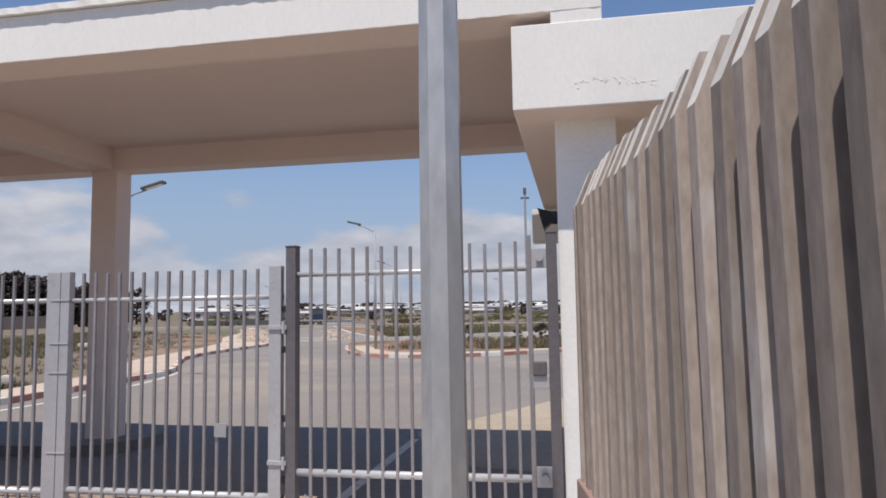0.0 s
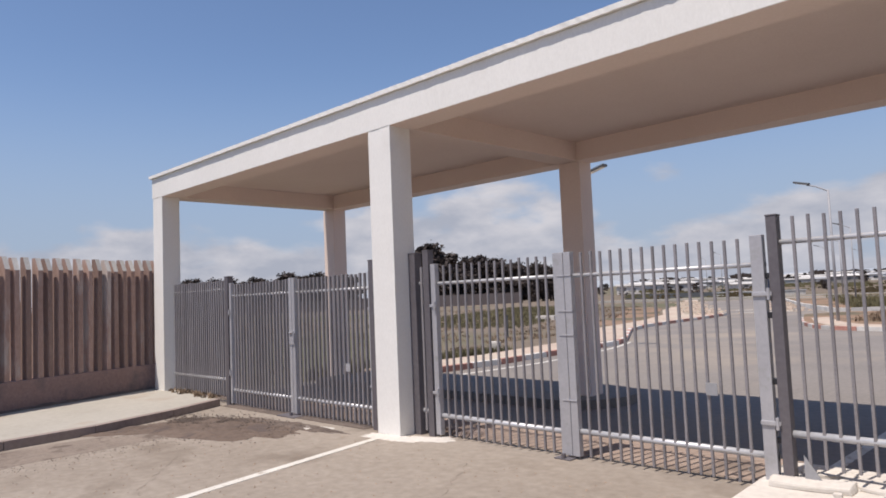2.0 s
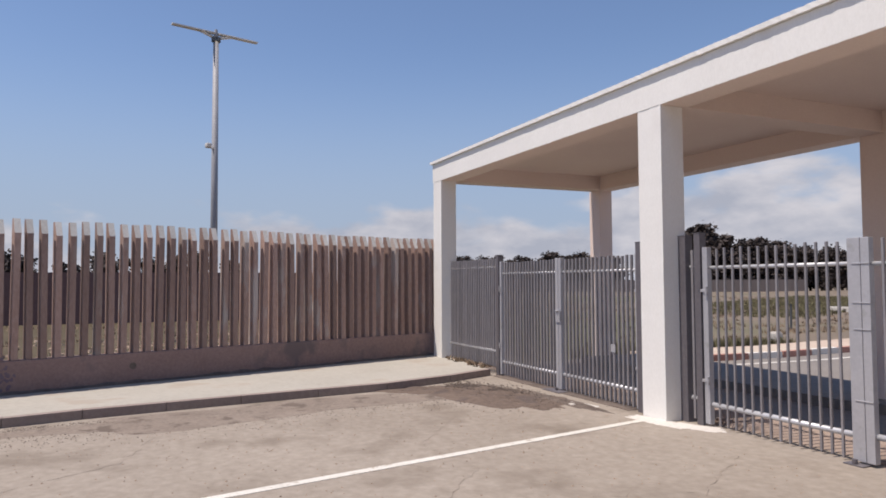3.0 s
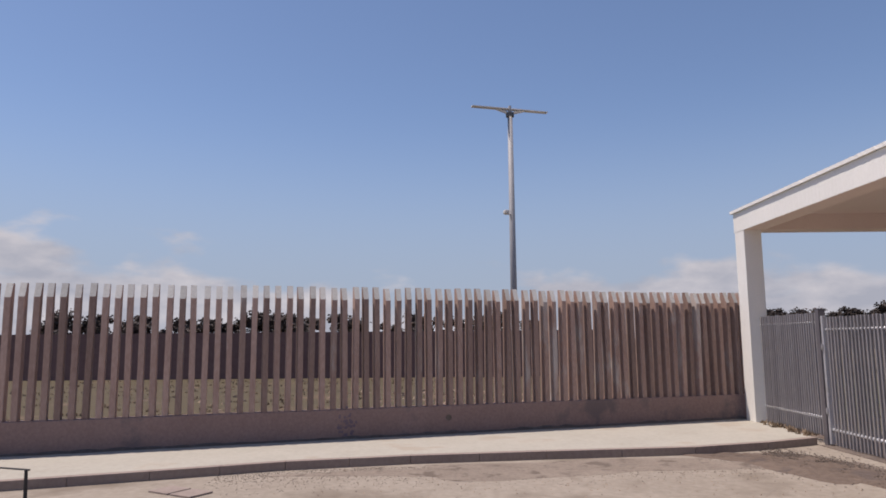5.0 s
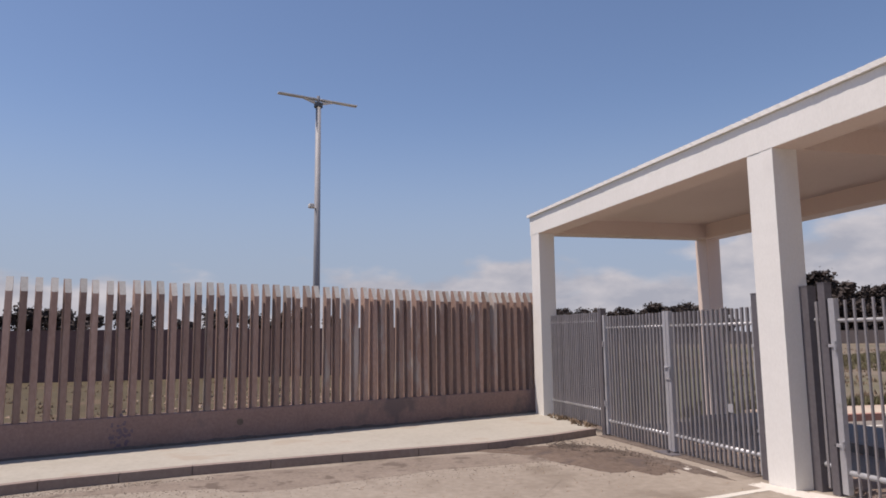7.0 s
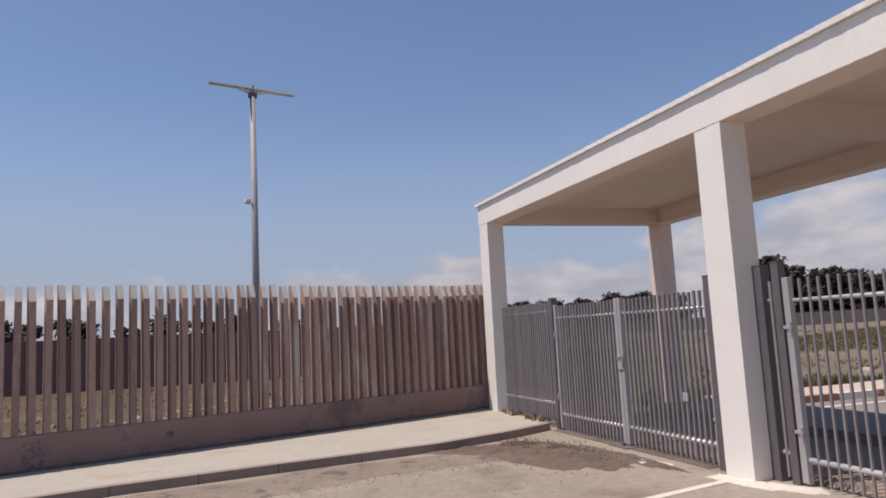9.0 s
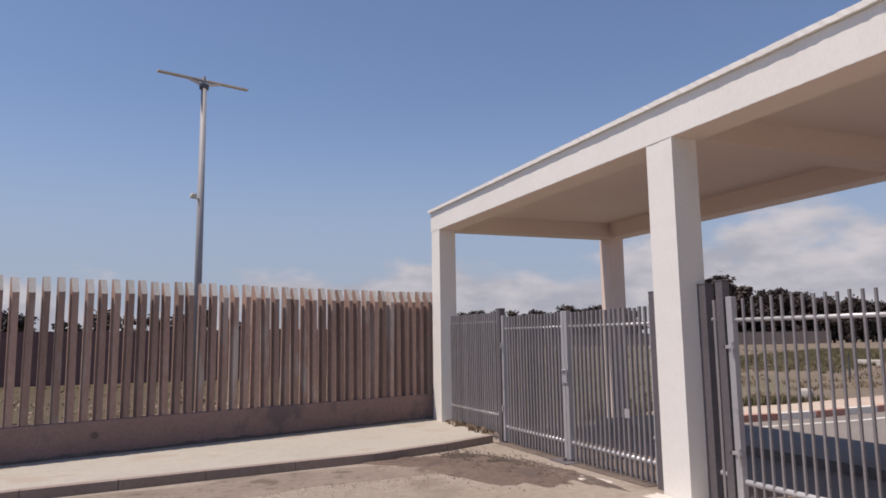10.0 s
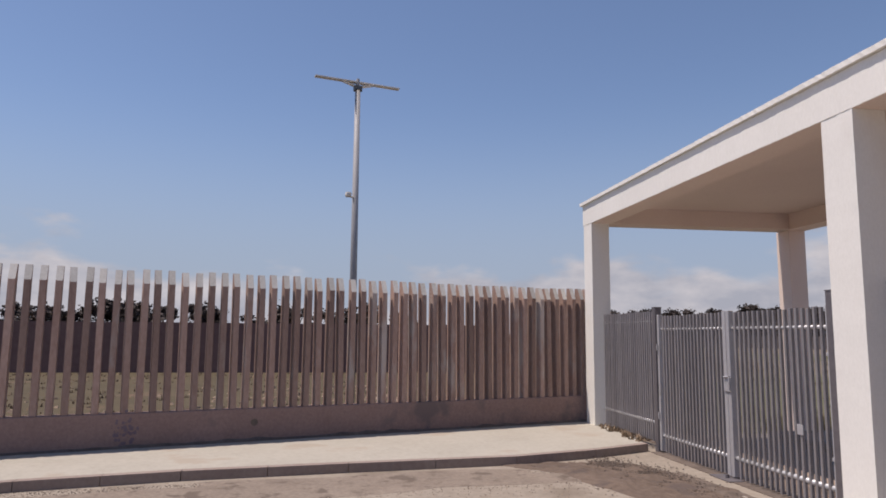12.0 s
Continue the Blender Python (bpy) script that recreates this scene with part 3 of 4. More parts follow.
def rough_box(x0, x1, y0, y1, z0, z1, cuts, amount, axis=0):
    """A long block cut across many times and shaken a little, as hand-plastered edges are."""
    bm = box(B(), x0, x1, y0, y1, z0, z1)
    span = max(x1 - x0, z1 - z0) * 0.9 if axis != 1 else (y1 - y0) * 0.9
    bmesh.ops.subdivide_edges(bm, edges=[e for e in bm.edges if e.calc_length() > span], cuts=cuts)
    for v in bm.verts:
        k = 2.3 * v.co.x + 1.7 * v.co.z
        v.co.y += amount * noise.noise((k * 7, v.co.y * 9, v.co.z * 5))
        v.co.z += amount * noise.noise((k * 8, 7.0, v.co.y * 3)) if axis == 0 else 0.0
        v.co.x += amount * noise.noise((3.0, v.co.y * 9, k * 4)) if axis == 2 else 0.0
    return bm


# soffits, back beams and back columns carry the painted bounce tint
cpart("roof_slab", box(B(), -14.20, 0.20, Y0 + 0.02, Y1 - 0.02, 4.26, 4.344), M_BOUNCECREAM, "rendered soffit slab, its cream tint standing for ground bounce")
cpart("roof_edge", rough_box(-14.28, 0.27, Y0 - 0.042, Y0 + 0.25, 4.347, 4.405, 260, 0.007), M_RENDER, "thin projecting roof edge")
cpart("roof_edge", box(B(), -14.28, 0.27, Y1 - 0.25, Y1 + 0.042, 4.345, 4.405, 0.008), M_RENDER)
cpart("roof_edge", box(B(), -14.28, -13.98, Y0 + 0.252, Y1 - 0.252, 4.345, 4.405, 0.008), M_RENDER)
cpart("front_beam", rough_box(-14.22, 0.22, Y0, Y0 + 0.42, ZS, 4.340, 260, 0.005), M_RENDER)
cpart("beam_soffit", box(B(), -14.21, 0.21, Y0 + 0.012, Y0 + 0.418, ZS - 0.004, ZS + 0.004), M_BOUNCECREAM, "underside coloured cream for warm ground bounce")
cpart("back_beam", box(B(), -14.22, 0.22, Y1 - 0.42, Y1, ZS, 4.343, 0.006), M_BOUNCECREAM)
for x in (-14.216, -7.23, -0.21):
    cpart("cross_beam", box(B(), x, x + 0.42, Y0 + 0.422, Y1 - 0.422, ZS + 0.003, 4.262, 0.006), M_BOUNCECREAM)
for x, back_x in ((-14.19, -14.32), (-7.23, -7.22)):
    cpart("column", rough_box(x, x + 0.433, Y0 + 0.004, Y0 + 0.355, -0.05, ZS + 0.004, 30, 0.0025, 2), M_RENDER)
    cpart("column", box(B(), back_x, back_x + 0.42, Y1 - 0.36, Y1 - 0.003, -0.25, ZS + 0.004, 0.008), M_BOUNCECREAM)

# lower roof of the gatehouse, with its pier
house = thing("gatehouse_porch", pose(0, 7.8, 0), "white rendered porch roof on a whitewashed pier set back", "porch")
inv2 = house.matrix_basis.inverted()


def hpart(name, bm, mat, label=""):
    bmesh.ops.transform(bm, matrix=inv2, verts=bm.verts[:])
    return part(name, bm, mat, house, label)


hpart("porch_roof", box(B(), -0.445, 4.2, 5.095, 10.6, 3.205, 3.846, 0.008), M_RENDER)
random.seed(17)
bm = B()
for i in range(46):
    x = -0.02 + 0.62 * random.random()
    r = random.uniform(0.003, 0.006)
    bmesh.ops.create_icosphere(bm, subdivisions=1, radius=r, matrix=Matrix.Translation((x, 5.094, 3.37 + 0.03 * math.sin(x * 9) + random.gauss(0, 0.012))) @ Matrix.Diagonal((1.8, 0.5, 0.8, 1)))
tagged(hpart("plaster_scar", bm, M_RENDER, "rough raised plaster scar"), kind="stuff")
hpart("roof_block", box(B(), -0.15, 0.218, 5.103, 5.5, 3.844, 3.942), M_RENDER)
hpart("pier", box(B(), -0.151, 0.31, 5.43, 5.90, -0.05, 3.22, 0.008), M_WASH)
# thin sheet below the porch roof, coloured for light bounced up
hpart("porch_soffit", box(B(), -0.43, 4.18, 5.112, 10.58, 3.199, 3.207), M_BOUNCECREAM, "underside coloured cream for warm ground bounce")
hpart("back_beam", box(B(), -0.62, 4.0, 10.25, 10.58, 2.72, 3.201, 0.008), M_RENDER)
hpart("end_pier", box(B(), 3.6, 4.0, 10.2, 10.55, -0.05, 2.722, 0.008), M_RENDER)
hpart("far_pier", box(B(), 3.7, 4.1, 5.2, 5.6, -0.05, 3.21, 0.008), M_BOUNCECREAM)

# ---- gates ----
BAR = {}


def bar_mesh(h, r=0.0155):
    if (h, r) not in BAR:
        bm = box(B(), -r, r, -r, r, 0, h, 0.003)
        BAR[h, r] = mesh_of(bm, "bar", M_BAR)
    return BAR[h, r]


def gate_leaf(x0, x1, y, z0, z1, rails, label, pitch=0.112, stile_left=0.0, stile_right=0.0, bar_low=None, kind="gate"):
    g = thing("metal_gate", pose(x0, y, 0), label, kind, "gates under the canopy")
    w = x1 - x0
    for z in rails:
        part("rail", rod(B(), (0.0, 0.017, z), (w, 0.017, z), 0.030 if z < 1.0 else 0.021, sides=14), M_RAIL, g, "bright galvanised rail", smooth=True)
    a, b = 0.0, w
    if stile_left:
        part("stile", box(B(), 0, stile_left, -0.035, 0.035, z0, z1 + 0.02, 0.005), M_STEEL, g)
        a = stile_left
    if stile_right:
        part("stile", box(B(), w - stile_right, w, -0.035, 0.035, z0, z1 + 0.02, 0.005), M_STEEL, g)
        b = w - stile_right
    n = max(2, round((b - a) / pitch))
    low = z0 if bar_low is None else bar_low
    for i in range(1, n):
        part("bar", bar_mesh(round(z1 - low, 3), 0.0175 if pitch < 0.11 else 0.0118), M_BAR, g, at=pose(a + (b - a) * i / n, random.uniform(-0.003, 0.003), low + random.uniform(-0.008, 0.008)))
    return g


def gate_post(x, y, w, d, h, mat, label, name="gate_post"):
    p = thing(name, pose(x, y, 0), label, "post", "gate posts")
    part("shaft", box(B(), -w / 2, w / 2, -d / 2, d / 2, -0.05, h, 0.006), mat, p)
    part("cap", box(B(), -w / 2 - 0.004, w / 2 + 0.004, -d / 2 - 0.004, d / 2 + 0.004, h, h + 0.012, 0.003), mat, p)
    return p


random.seed(11)
YL, YR = 5.30, 5.40


def knob(g, x, y, z, w=0.07, h=0.035):
    bm = box(B(), x - w / 2, x + w / 2, y - 0.05, y - 0.03, z - h / 2, z + h / 2, 0.004)
    rod(bm, (x + w * 0.35, y - 0.05, z - 0.05), (x + w * 0.35, y - 0.05, z + 0.05), 0.014)
    part("hinge", bm, M_STEEL, g, "galvanised steel hinge")


gate_leaf(-13.74, -11.54, YL, 0.14, 2.17, (0.43, 2.01), "fixed panel of close grey steel bars beside the column", 0.078, kind="fence panel")
gate_post(-11.48, YL, 0.11, 0.11, 2.22, M_DARKSTEEL, "grey steel gate post beside the walkway end")
leaf = gate_leaf(-11.41, -9.445, YL, 0.03, 2.085, (0.26, 1.88), "closed grey steel bar gate leaf hung on the end post", 0.098, stile_left=0.06, stile_right=0.075)
for z in (0.56, 1.60):
    knob(leaf, 0.0, 0.0, z)
leaf = gate_leaf(-9.435, -7.49, YL, 0.03, 2.085, (0.26, 1.88), "closed grey steel bar gate leaf with a lock plate", 0.098, stile_left=0.075, stile_right=0.06)
for z in (0.56, 1.60):
    knob(leaf, 1.92, 0.0, z)
bm = box(B(), -0.07, 0.09, -0.05, -0.037, 1.08, 1.26, 0.004)
rod(bm, (-0.05, -0.06, 1.26), (0.08, -0.06, 1.27), 0.012)
rod(bm, (0.09, -0.07, 1.10), (0.09, -0.07, 1.26), 0.012)
part("lock", bm, M_STEEL, leaf, "galvanised bolt and lock plate")
part("tag_plate", box(B(), 1.33, 1.43, -0.030, -0.022, 0.73, 0.84, 0.002), M_STEEL, leaf, "small blank grey plate")
gate_post(-7.42, YL - 0.02, 0.11, 0.12, 2.24, M_DARKSTEEL, "dark steel gate post against the middle column")
post = gate_post(-6.74, YR, 0.13, 0.12, 2.28, M_DARKSTEEL, "dark steel gate post bolted beside the middle column")
for z in (0.35, 0.9, 2.0):
    part("bolt", rod(B(), (-0.085, -0.02, z), (-0.06, -0.02, z), 0.018, sides=8), M_STEEL, post)
gate_leaf(-6.675, -6.545, YR, 0.05, 2.10, (0.30, 1.90), "narrow filler panel of one bar between two posts", 0.065, kind="fence panel")
gate_post(-6.49, YR, 0.10, 0.10, 2.30, M_DARKSTEEL, "dark steel hinge post of the wide gate")
leaf = gate_leaf(-6.42, -4.414, YR, 0.03, 2.11, (0.26, 1.885), "closed wide galvanised bar gate leaf on the column side", 0.118, stile_left=0.08, stile_right=0.13)
for z in (0.54, 1.61):
    knob(leaf, 0.02, 0.0, z, 0.14)
leaf = gate_leaf(-4.408, -2.38, YR, 0.03, 2.11, (0.28, 1.88), "closed wide galvanised bar gate leaf on the wicket side", 0.118, stile_left=0.085, stile_right=0.105)
for z in (0.56, 1.63):
    knob(leaf, 2.0, 0.0, z, 0.16)
part("tag_plate", box(B(), 1.452, 1.558, -0.030, -0.022, 0.75, 0.86, 0.002), M_MATTE, leaf, "small blank grey plate")
for z in (0.59, 1.26, 1.51, 1.88):
    part("tie_wire", box(B(), -0.09, 0.085, -0.042, 0.042, z, z + 0.008, 0.002), M_STEEL, leaf)
post = gate_post(-2.30, YR + 0.02, 0.085, 0.10, 2.28, M_DARKSTEEL, "dark steel post between the wide gate and the wicket")
for z in (0.42, 0.9, 1.45, 1.6, 1.78):
    part("bolt", box(B(), -0.095, -0.05, -0.03, 0.03, z - 0.025, z + 0.025, 0.006), M_BLACK, post)
leaf = gate_leaf(-2.255, -0.36, YR, 0.22, 2.26, (0.48, 2.055), "closed galvanised wicket gate with upstanding bar ends", 0.119)
part("stile", box(B(), 1.86, 1.895, -0.02, 0.02, 0.22, 2.31, 0.004), M_BAR, leaf)
for z in (0.50, 2.13):
    bm = box(B(), 1.895, 2.05, -0.012, 0.012, z - 0.075, z + 0.075, 0.003)
    rod(bm, (1.96, -0.06, z), (1.96, 0.0, z), 0.028)
    part("hinge", bm, M_STEEL, leaf, "galvanised hinge bracket with a bolt")
part("lock", box(B(), 1.89, 1.99, -0.05, 0.05, 1.25, 1.35, 0.006), M_DARKSTEEL, leaf, "dark steel lock box")
part("keeper", box(B(), 1.89, 2.01, -0.03, 0.03, 1.15, 1.248, 0.006), M_STEEL, leaf, "grey steel keeper plate")
gate_post(-0.205, YR + 0.02, 0.08, 0.09, 2.32, M_DARKSTEEL, "dark steel hinge post against the whitewashed pier")

# ---- pole beside the camera ----
pole = thing("steel_pole", pose(-0.60, 3.02, 0.09, 0, 0, 24), "tall faceted galvanised steel pole on the kerbed pad", "pole")
part("shaft", rod(B(), (0, 0, 0), (0, 0, 6.5), 0.106, 0.072, 8), M_POLE, pole)
part("base_plate", box(B(), -0.18, 0.18, -0.18, 0.18, 0, 0.02, 0.004), M_STEEL, pole)

# ---- lamp mast with two arms behind the far fence ----
mast = thing("lamp_mast", pose(-15.85, 0.60, 0, 0, 0, 14), "tall slim grey mast with two flat lamp arms", "lamp mast")
part("shaft", rod(B(), (0, 0, -0.1), (0, 0, 7.16), 0.088, 0.06, 12), M_MATTE, mast, smooth=True)
part("collar", rod(B(), (0, 0, 7.06), (0, 0, 7.15), 0.10, 0.10, 12), M_LAMPHEAD, mast, "dark collar")
part("finial", rod(B(), (0, 0, 7.15), (0, 0, 7.33), 0.05, 0.035, 10), M_MATTE, mast)
tilt = Matrix.Translation((0, 0, 7.24)) @ Matrix.Rotation(radians(-0.8), 4, "X")
for s in (-1, 1):
    bm = rod(B(), (0, s * 0.05, -0.09), (0, s * 0.34, -0.01), 0.035, 0.03, 8)
    box(bm, -0.06, 0.06, min(s * 0.03, s * 0.95), max(s * 0.03, s * 0.95), -0.014, 0.018, 0.008)
    bmesh.ops.transform(bm, matrix=tilt, verts=bm.verts[:])
    part("lamp_arm", bm, M_FARWHITE, mast, "pale grey flat lamp arm")
bm = box(B(), 0.04, 0.20, -0.24, -0.13, 4.66, 4.76, 0.03)
rod(bm, (0.0, 0.0, 4.68), (0.10, -0.18, 4.68), 0.02)
part("camera_housing", bm, M_WHITE, mast, "small white camera housing")

# ---- walls and trees beyond the fence ----
bm = B()
box(bm, -35.2, -35.0, -40, 8, -0.1, 2.25)
structure("wall_west", bm, M_FARWALL, "long brown boundary wall across the field", "wall")
WALL_RUN = [(-200, 22), (-165, 55), (-112, 86), (-88, 108)]
bm = B()
for (ax, ay), (bx, by) in zip(WALL_RUN, WALL_RUN[1:]):
    d = Vector((bx - ax, by - ay)).normalized() * 0.3
    prism(bm, [(ax, ay), (bx, by), (bx - d.y, by + d.x), (ax - d.y, ay + d.x)], -0.2, 2.2)
outside(structure("wall_far_field", bm, M_GREYWALL, "long grey boundary wall below the pines", "wall"))


def tree_meshes(kind, seed):
    """Trunk with limbs, and a crown of many small leaf clumps with gaps, one metre tall."""
    rng = random.Random(seed)
    trunk = rod(B(), (0, 0, 0), (0.01, 0.0, 0.55), 0.028, 0.014, 7)
    lobes = []
    for i in range(22):
        a = rng.uniform(0, 6.28)
        z = rng.uniform(0.14, 0.92)
        r = (0.30 if kind == "round" else 0.22) * math.sin(min(1.0, (1.02 - z) * 1.9) * 1.57) * rng.uniform(0.3, 1.0)
        c = Vector((math.cos(a) * r, math.sin(a) * r, z))
        lobes.append((c, rng.uniform(0.04, 0.115)))
        rod(trunk, (0, 0, max(0.15, z - 0.25)), c.to_tuple(), 0.009, 0.003, 5)
    crown = B()
    for c, r in lobes:
        for k in range(125):
            v = Vector((rng.gauss(0, 1), rng.gauss(0, 1), rng.gauss(0, 0.8))).normalized() * r * abs(rng.gauss(0.62, 0.42))
            p = c + v
            s = rng.uniform(0.011, 0.031)
            u = Vector((rng.uniform(-1, 1), rng.uniform(-1, 1), rng.uniform(-1, 1))).normalized()
            w = u.orthogonal().normalized()
            q = u.cross(w)
            vs = [crown.verts.new(p + w * s * a + q * s * b) for a, b in ((-1, -0.5), (0.2, -0.9), (1, 0.1), (0.1, 1))]
            crown.faces.new(vs)
    return mesh_of(trunk, "trunk", M_BARK), mesh_of(crown, "crown", M_LEAF)


TREES = [tree_meshes("round", 1), tree_meshes("tall", 2), tree_meshes("round", 3), tree_meshes("tall", 4)]


def tree(x, y, h, which, label, group, wide=1.0):
    t = thing("tree", pose(x, y, rise(x, y) + OUT - 0.06, 0, 0, (x * 77 + y * 31) % 360), label, "tree", group)
    for name, me in zip(("trunk", "crown"), TREES[which % 4]):
        part(name, me, None, t, at=Matrix.Diagonal((h * wide, h * wide, h, 1)))
    return t


random.seed(21)
PINES = "pines beyond the field"
for i in range(62):
    f = 0.20 + i / 61 * 0.50
    x, y = -120 + 48 * f + random.uniform(-2, 2), 92 + 42 * f + random.uniform(-4, 4)
    h = (12.6 - 11.0 * (f - 0.20)) * random.uniform(0.82, 1.06)
    if i in (3, 4, 10):
        h = 13.8
    tree(x, y, h, random.randrange(4), "dark brownish-green pine in a dense row beyond the field", PINES, 1.2)
for i in range(60):
    f = i / 59
    x, y = -172 + 50 * f, 60 + 32 * f + random.uniform(-3, 3)
    tree(x, y, random.uniform(6.5, 8.8), random.randrange(4), "low dark tree in the row beyond the field", PINES, 1.4)
for i in range(26):
    y = -24 + i * 1.3 + random.uniform(-0.4, 0.4)
    tree(-39.5 + random.uniform(-1.5, 1.5), y, random.uniform(3.1, 4.0) * (0.85 if i > 20 else 1), random.randrange(4), "dark bushy tree behind the brown boundary wall", "trees behind the wall", 1.35)

for x, y, h in ((-3.4, 41.0, 0.9), (-2.2, 43.5, 1.2), (0.3, 42.0, 1.0), (1.8, 46.0, 1.3), (-6.5, 43.0, 0.8), (-0.8, 45.0, 1.1), (4.0, 49.0, 1.2), (-8.5, 55.0, 0.9)):
    tree(x, y, h, int(x * 3) % 4, "small dark green shrub planted on the island", "shrubs on the island", 1.3)
for i in range(80):
    a = radians(random.uniform(-8, 38))
    r = random.uniform(120, 300)
    tree(-math.sin(a) * r, math.cos(a) * r, random.uniform(1.3, 2.7), random.randrange(4), "small dark tree scattered on the plain", "trees on the plain", 1.5)

# ---- street lamps, sign, distance ----
def street_lamp(x, y, h, arm, label):
    s = thing("street_lamp", pose(x, y, rise(x, y) + OUT), label, "street lamp", "street lamps along the road")
    part("pole", rod(B(), (0, 0, -0.1), (0, 0, h), 0.075, 0.045, 8), M_MATTE, s, smooth=True)
    bm = rod(B(), (0, 0, h - 0.05), (arm * 0.35, 0, h + 0.22), 0.035, 0.03, 8)
    rod(bm, (arm * 0.35, 0, h + 0.22), (arm * 0.6, 0, h + 0.33), 0.03, 0.03, 8)
    part("arm", bm, M_MATTE, s)
    bm = box(B(), min(arm * 0.52, arm), max(arm * 0.52, arm), -0.13, 0.13, h + 0.33, h + 0.42, 0.03)
    slope = Matrix.Translation((arm * 0.55, 0, h + 0.34)) @ Matrix.Rotation(radians(-14 if arm > 0 else 14), 4, "Y") @ Matrix.Translation((-arm * 0.55, 0, -h - 0.34))
    bmesh.ops.transform(bm, matrix=slope, verts=bm.verts[:])
    head = part("lamp_head", bm, M_LAMPHEAD, s, "flat dark lamp head")
    bm = box(B(), min(arm * 0.6, arm * 0.95), max(arm * 0.6, arm * 0.95), -0.10, 0.10, h + 0.322, h + 0.332)
    bmesh.ops.transform(bm, matrix=slope, verts=bm.verts[:])
    part("lens", bm, M_FARWHITE, head, "pale glass lens")
    return s


street_lamp(-9.83, 33.6, 6.0, -1.45, "tall grey street lamp standing on the island tip")
street_lamp(-13.95, 19.3, 5.5, 1.6, "grey street lamp standing on the footpath")
street_lamp(-9.7, 49.6, 6.1, -1.2, "grey street lamp farther along the island")
for x, y in ((-17.5, 66.0), (-24.5, 88.0), (-33.0, 112.0), (-47.0, 108.0), (-64.0, 140.0), (-38.0, 150.0), (-12.0, 118.0)):
    street_lamp(x, y, 6.4, -1.6, "small distant street lamp beside the road")

tower = thing("lattice_mast", pose(-3.75, 55.6, OUT + 0.2), "tall thin grey mast with a small head", "mast")
part("shaft", rod(B(), (0, 0, -0.1), (0, 0, 11.0), 0.12, 0.08, 8), M_MATTE, tower)
for s in (-1, 1):
    part("cross_arm", box(B(), min(0, s * 0.35), max(0, s * 0.35), -0.06, 0.06, 10.6, 10.75, 0.01), M_LAMPHEAD, tower)
part("head", box(B(), -0.12, 0.12, -0.12, 0.12, 11.0, 11.5, 0.03), M_LAMPHEAD, tower, "small dark head")

sign = thing("totem_sign", pose(-12.85, 61.0, OUT), "tall dark totem sign standing on the verge", "sign")
part("panel", box(B(), -0.36, 0.36, -0.15, 0.15, 0.0, 6.0, 0.03), M_SIGN, sign)
for i in range(6):
    part("lettering", box(B(), -0.21, 0.13 + 0.05 * (i % 3), -0.165, -0.152, 2.9 + i * 0.5, 3.1 + i * 0.5), M_SIGNBAR, sign, "pale unreadable lettering")

flood = thing("floodlight", pose(-0.239, 5.66, 2.47), "black floodlight fixed on the pier", "floodlight")
bm = B()
bmesh.ops.create_cone(bm, cap_ends=True, segments=4, radius1=0.125, radius2=0.05, depth=0.10, matrix=Matrix.Rotation(radians(90), 4, "Y") @ Matrix.Rotation(radians(45), 4, "Z"))
bmesh.ops.transform(bm, matrix=Matrix.Rotation(radians(-15), 4, "Y") @ Matrix.Scale(-1, 4, (1, 0, 0)) @ Matrix.Rotation(radians(180), 4, "Z"), verts=bm.verts[:])
bmesh.ops.recalc_face_normals(bm, faces=bm.faces[:])
part("housing", bm, M_BLACK, flood)
part("bracket", box(B(), 0.03, 0.088, -0.03, 0.03, -0.05, 0.05, 0.005), M_BLACK, flood)

for x, y in ((-20.3, 23.3), (-22.4, 27.6)):
    stake = thing("marker_stake", pose(x, y, OUT - 0.06, 3, 2, 15), "thin dark stake standing in the dry field", "stake", "stakes in the field")
    part("shaft", rod(B(), (0, 0, -0.1), (0, 0, 1.0), 0.05, 0.04, 7), M_LAMPHEAD, stake)
    part("cap", rod(B(), (0, 0, 1.0), (0, 0, 1.05), 0.055, 0.045, 7), M_BLACK, stake)
block = thing("concrete_block", pose(-15.3, 16.7, OUT - 0.06, 0, 0, 25), "pale concrete marker block at the edge of the field", "block")
part("block", box(B(), -0.16, 0.16, -0.16, 0.16, -0.05, 0.42, 0.02), M_PAD, block)
part("cap", box(B(), -0.13, 0.13, -0.13, 0.13, 0.42, 0.45, 0.012), M_PAD, block)
block = thing("concrete_block", pose(-30.7, 40.0, OUT - 0.06, 0, 0, 17), "long low concrete block lying in the field", "block")
part("block", box(B(), -0.7, 0.7, -0.15, 0.15, -0.05, 0.3, 0.03), M_PAD, block)
part("cap", box(B(), -0.66, 0.66, -0.11, 0.11, 0.3, 0.33, 0.012), M_PAD, block)

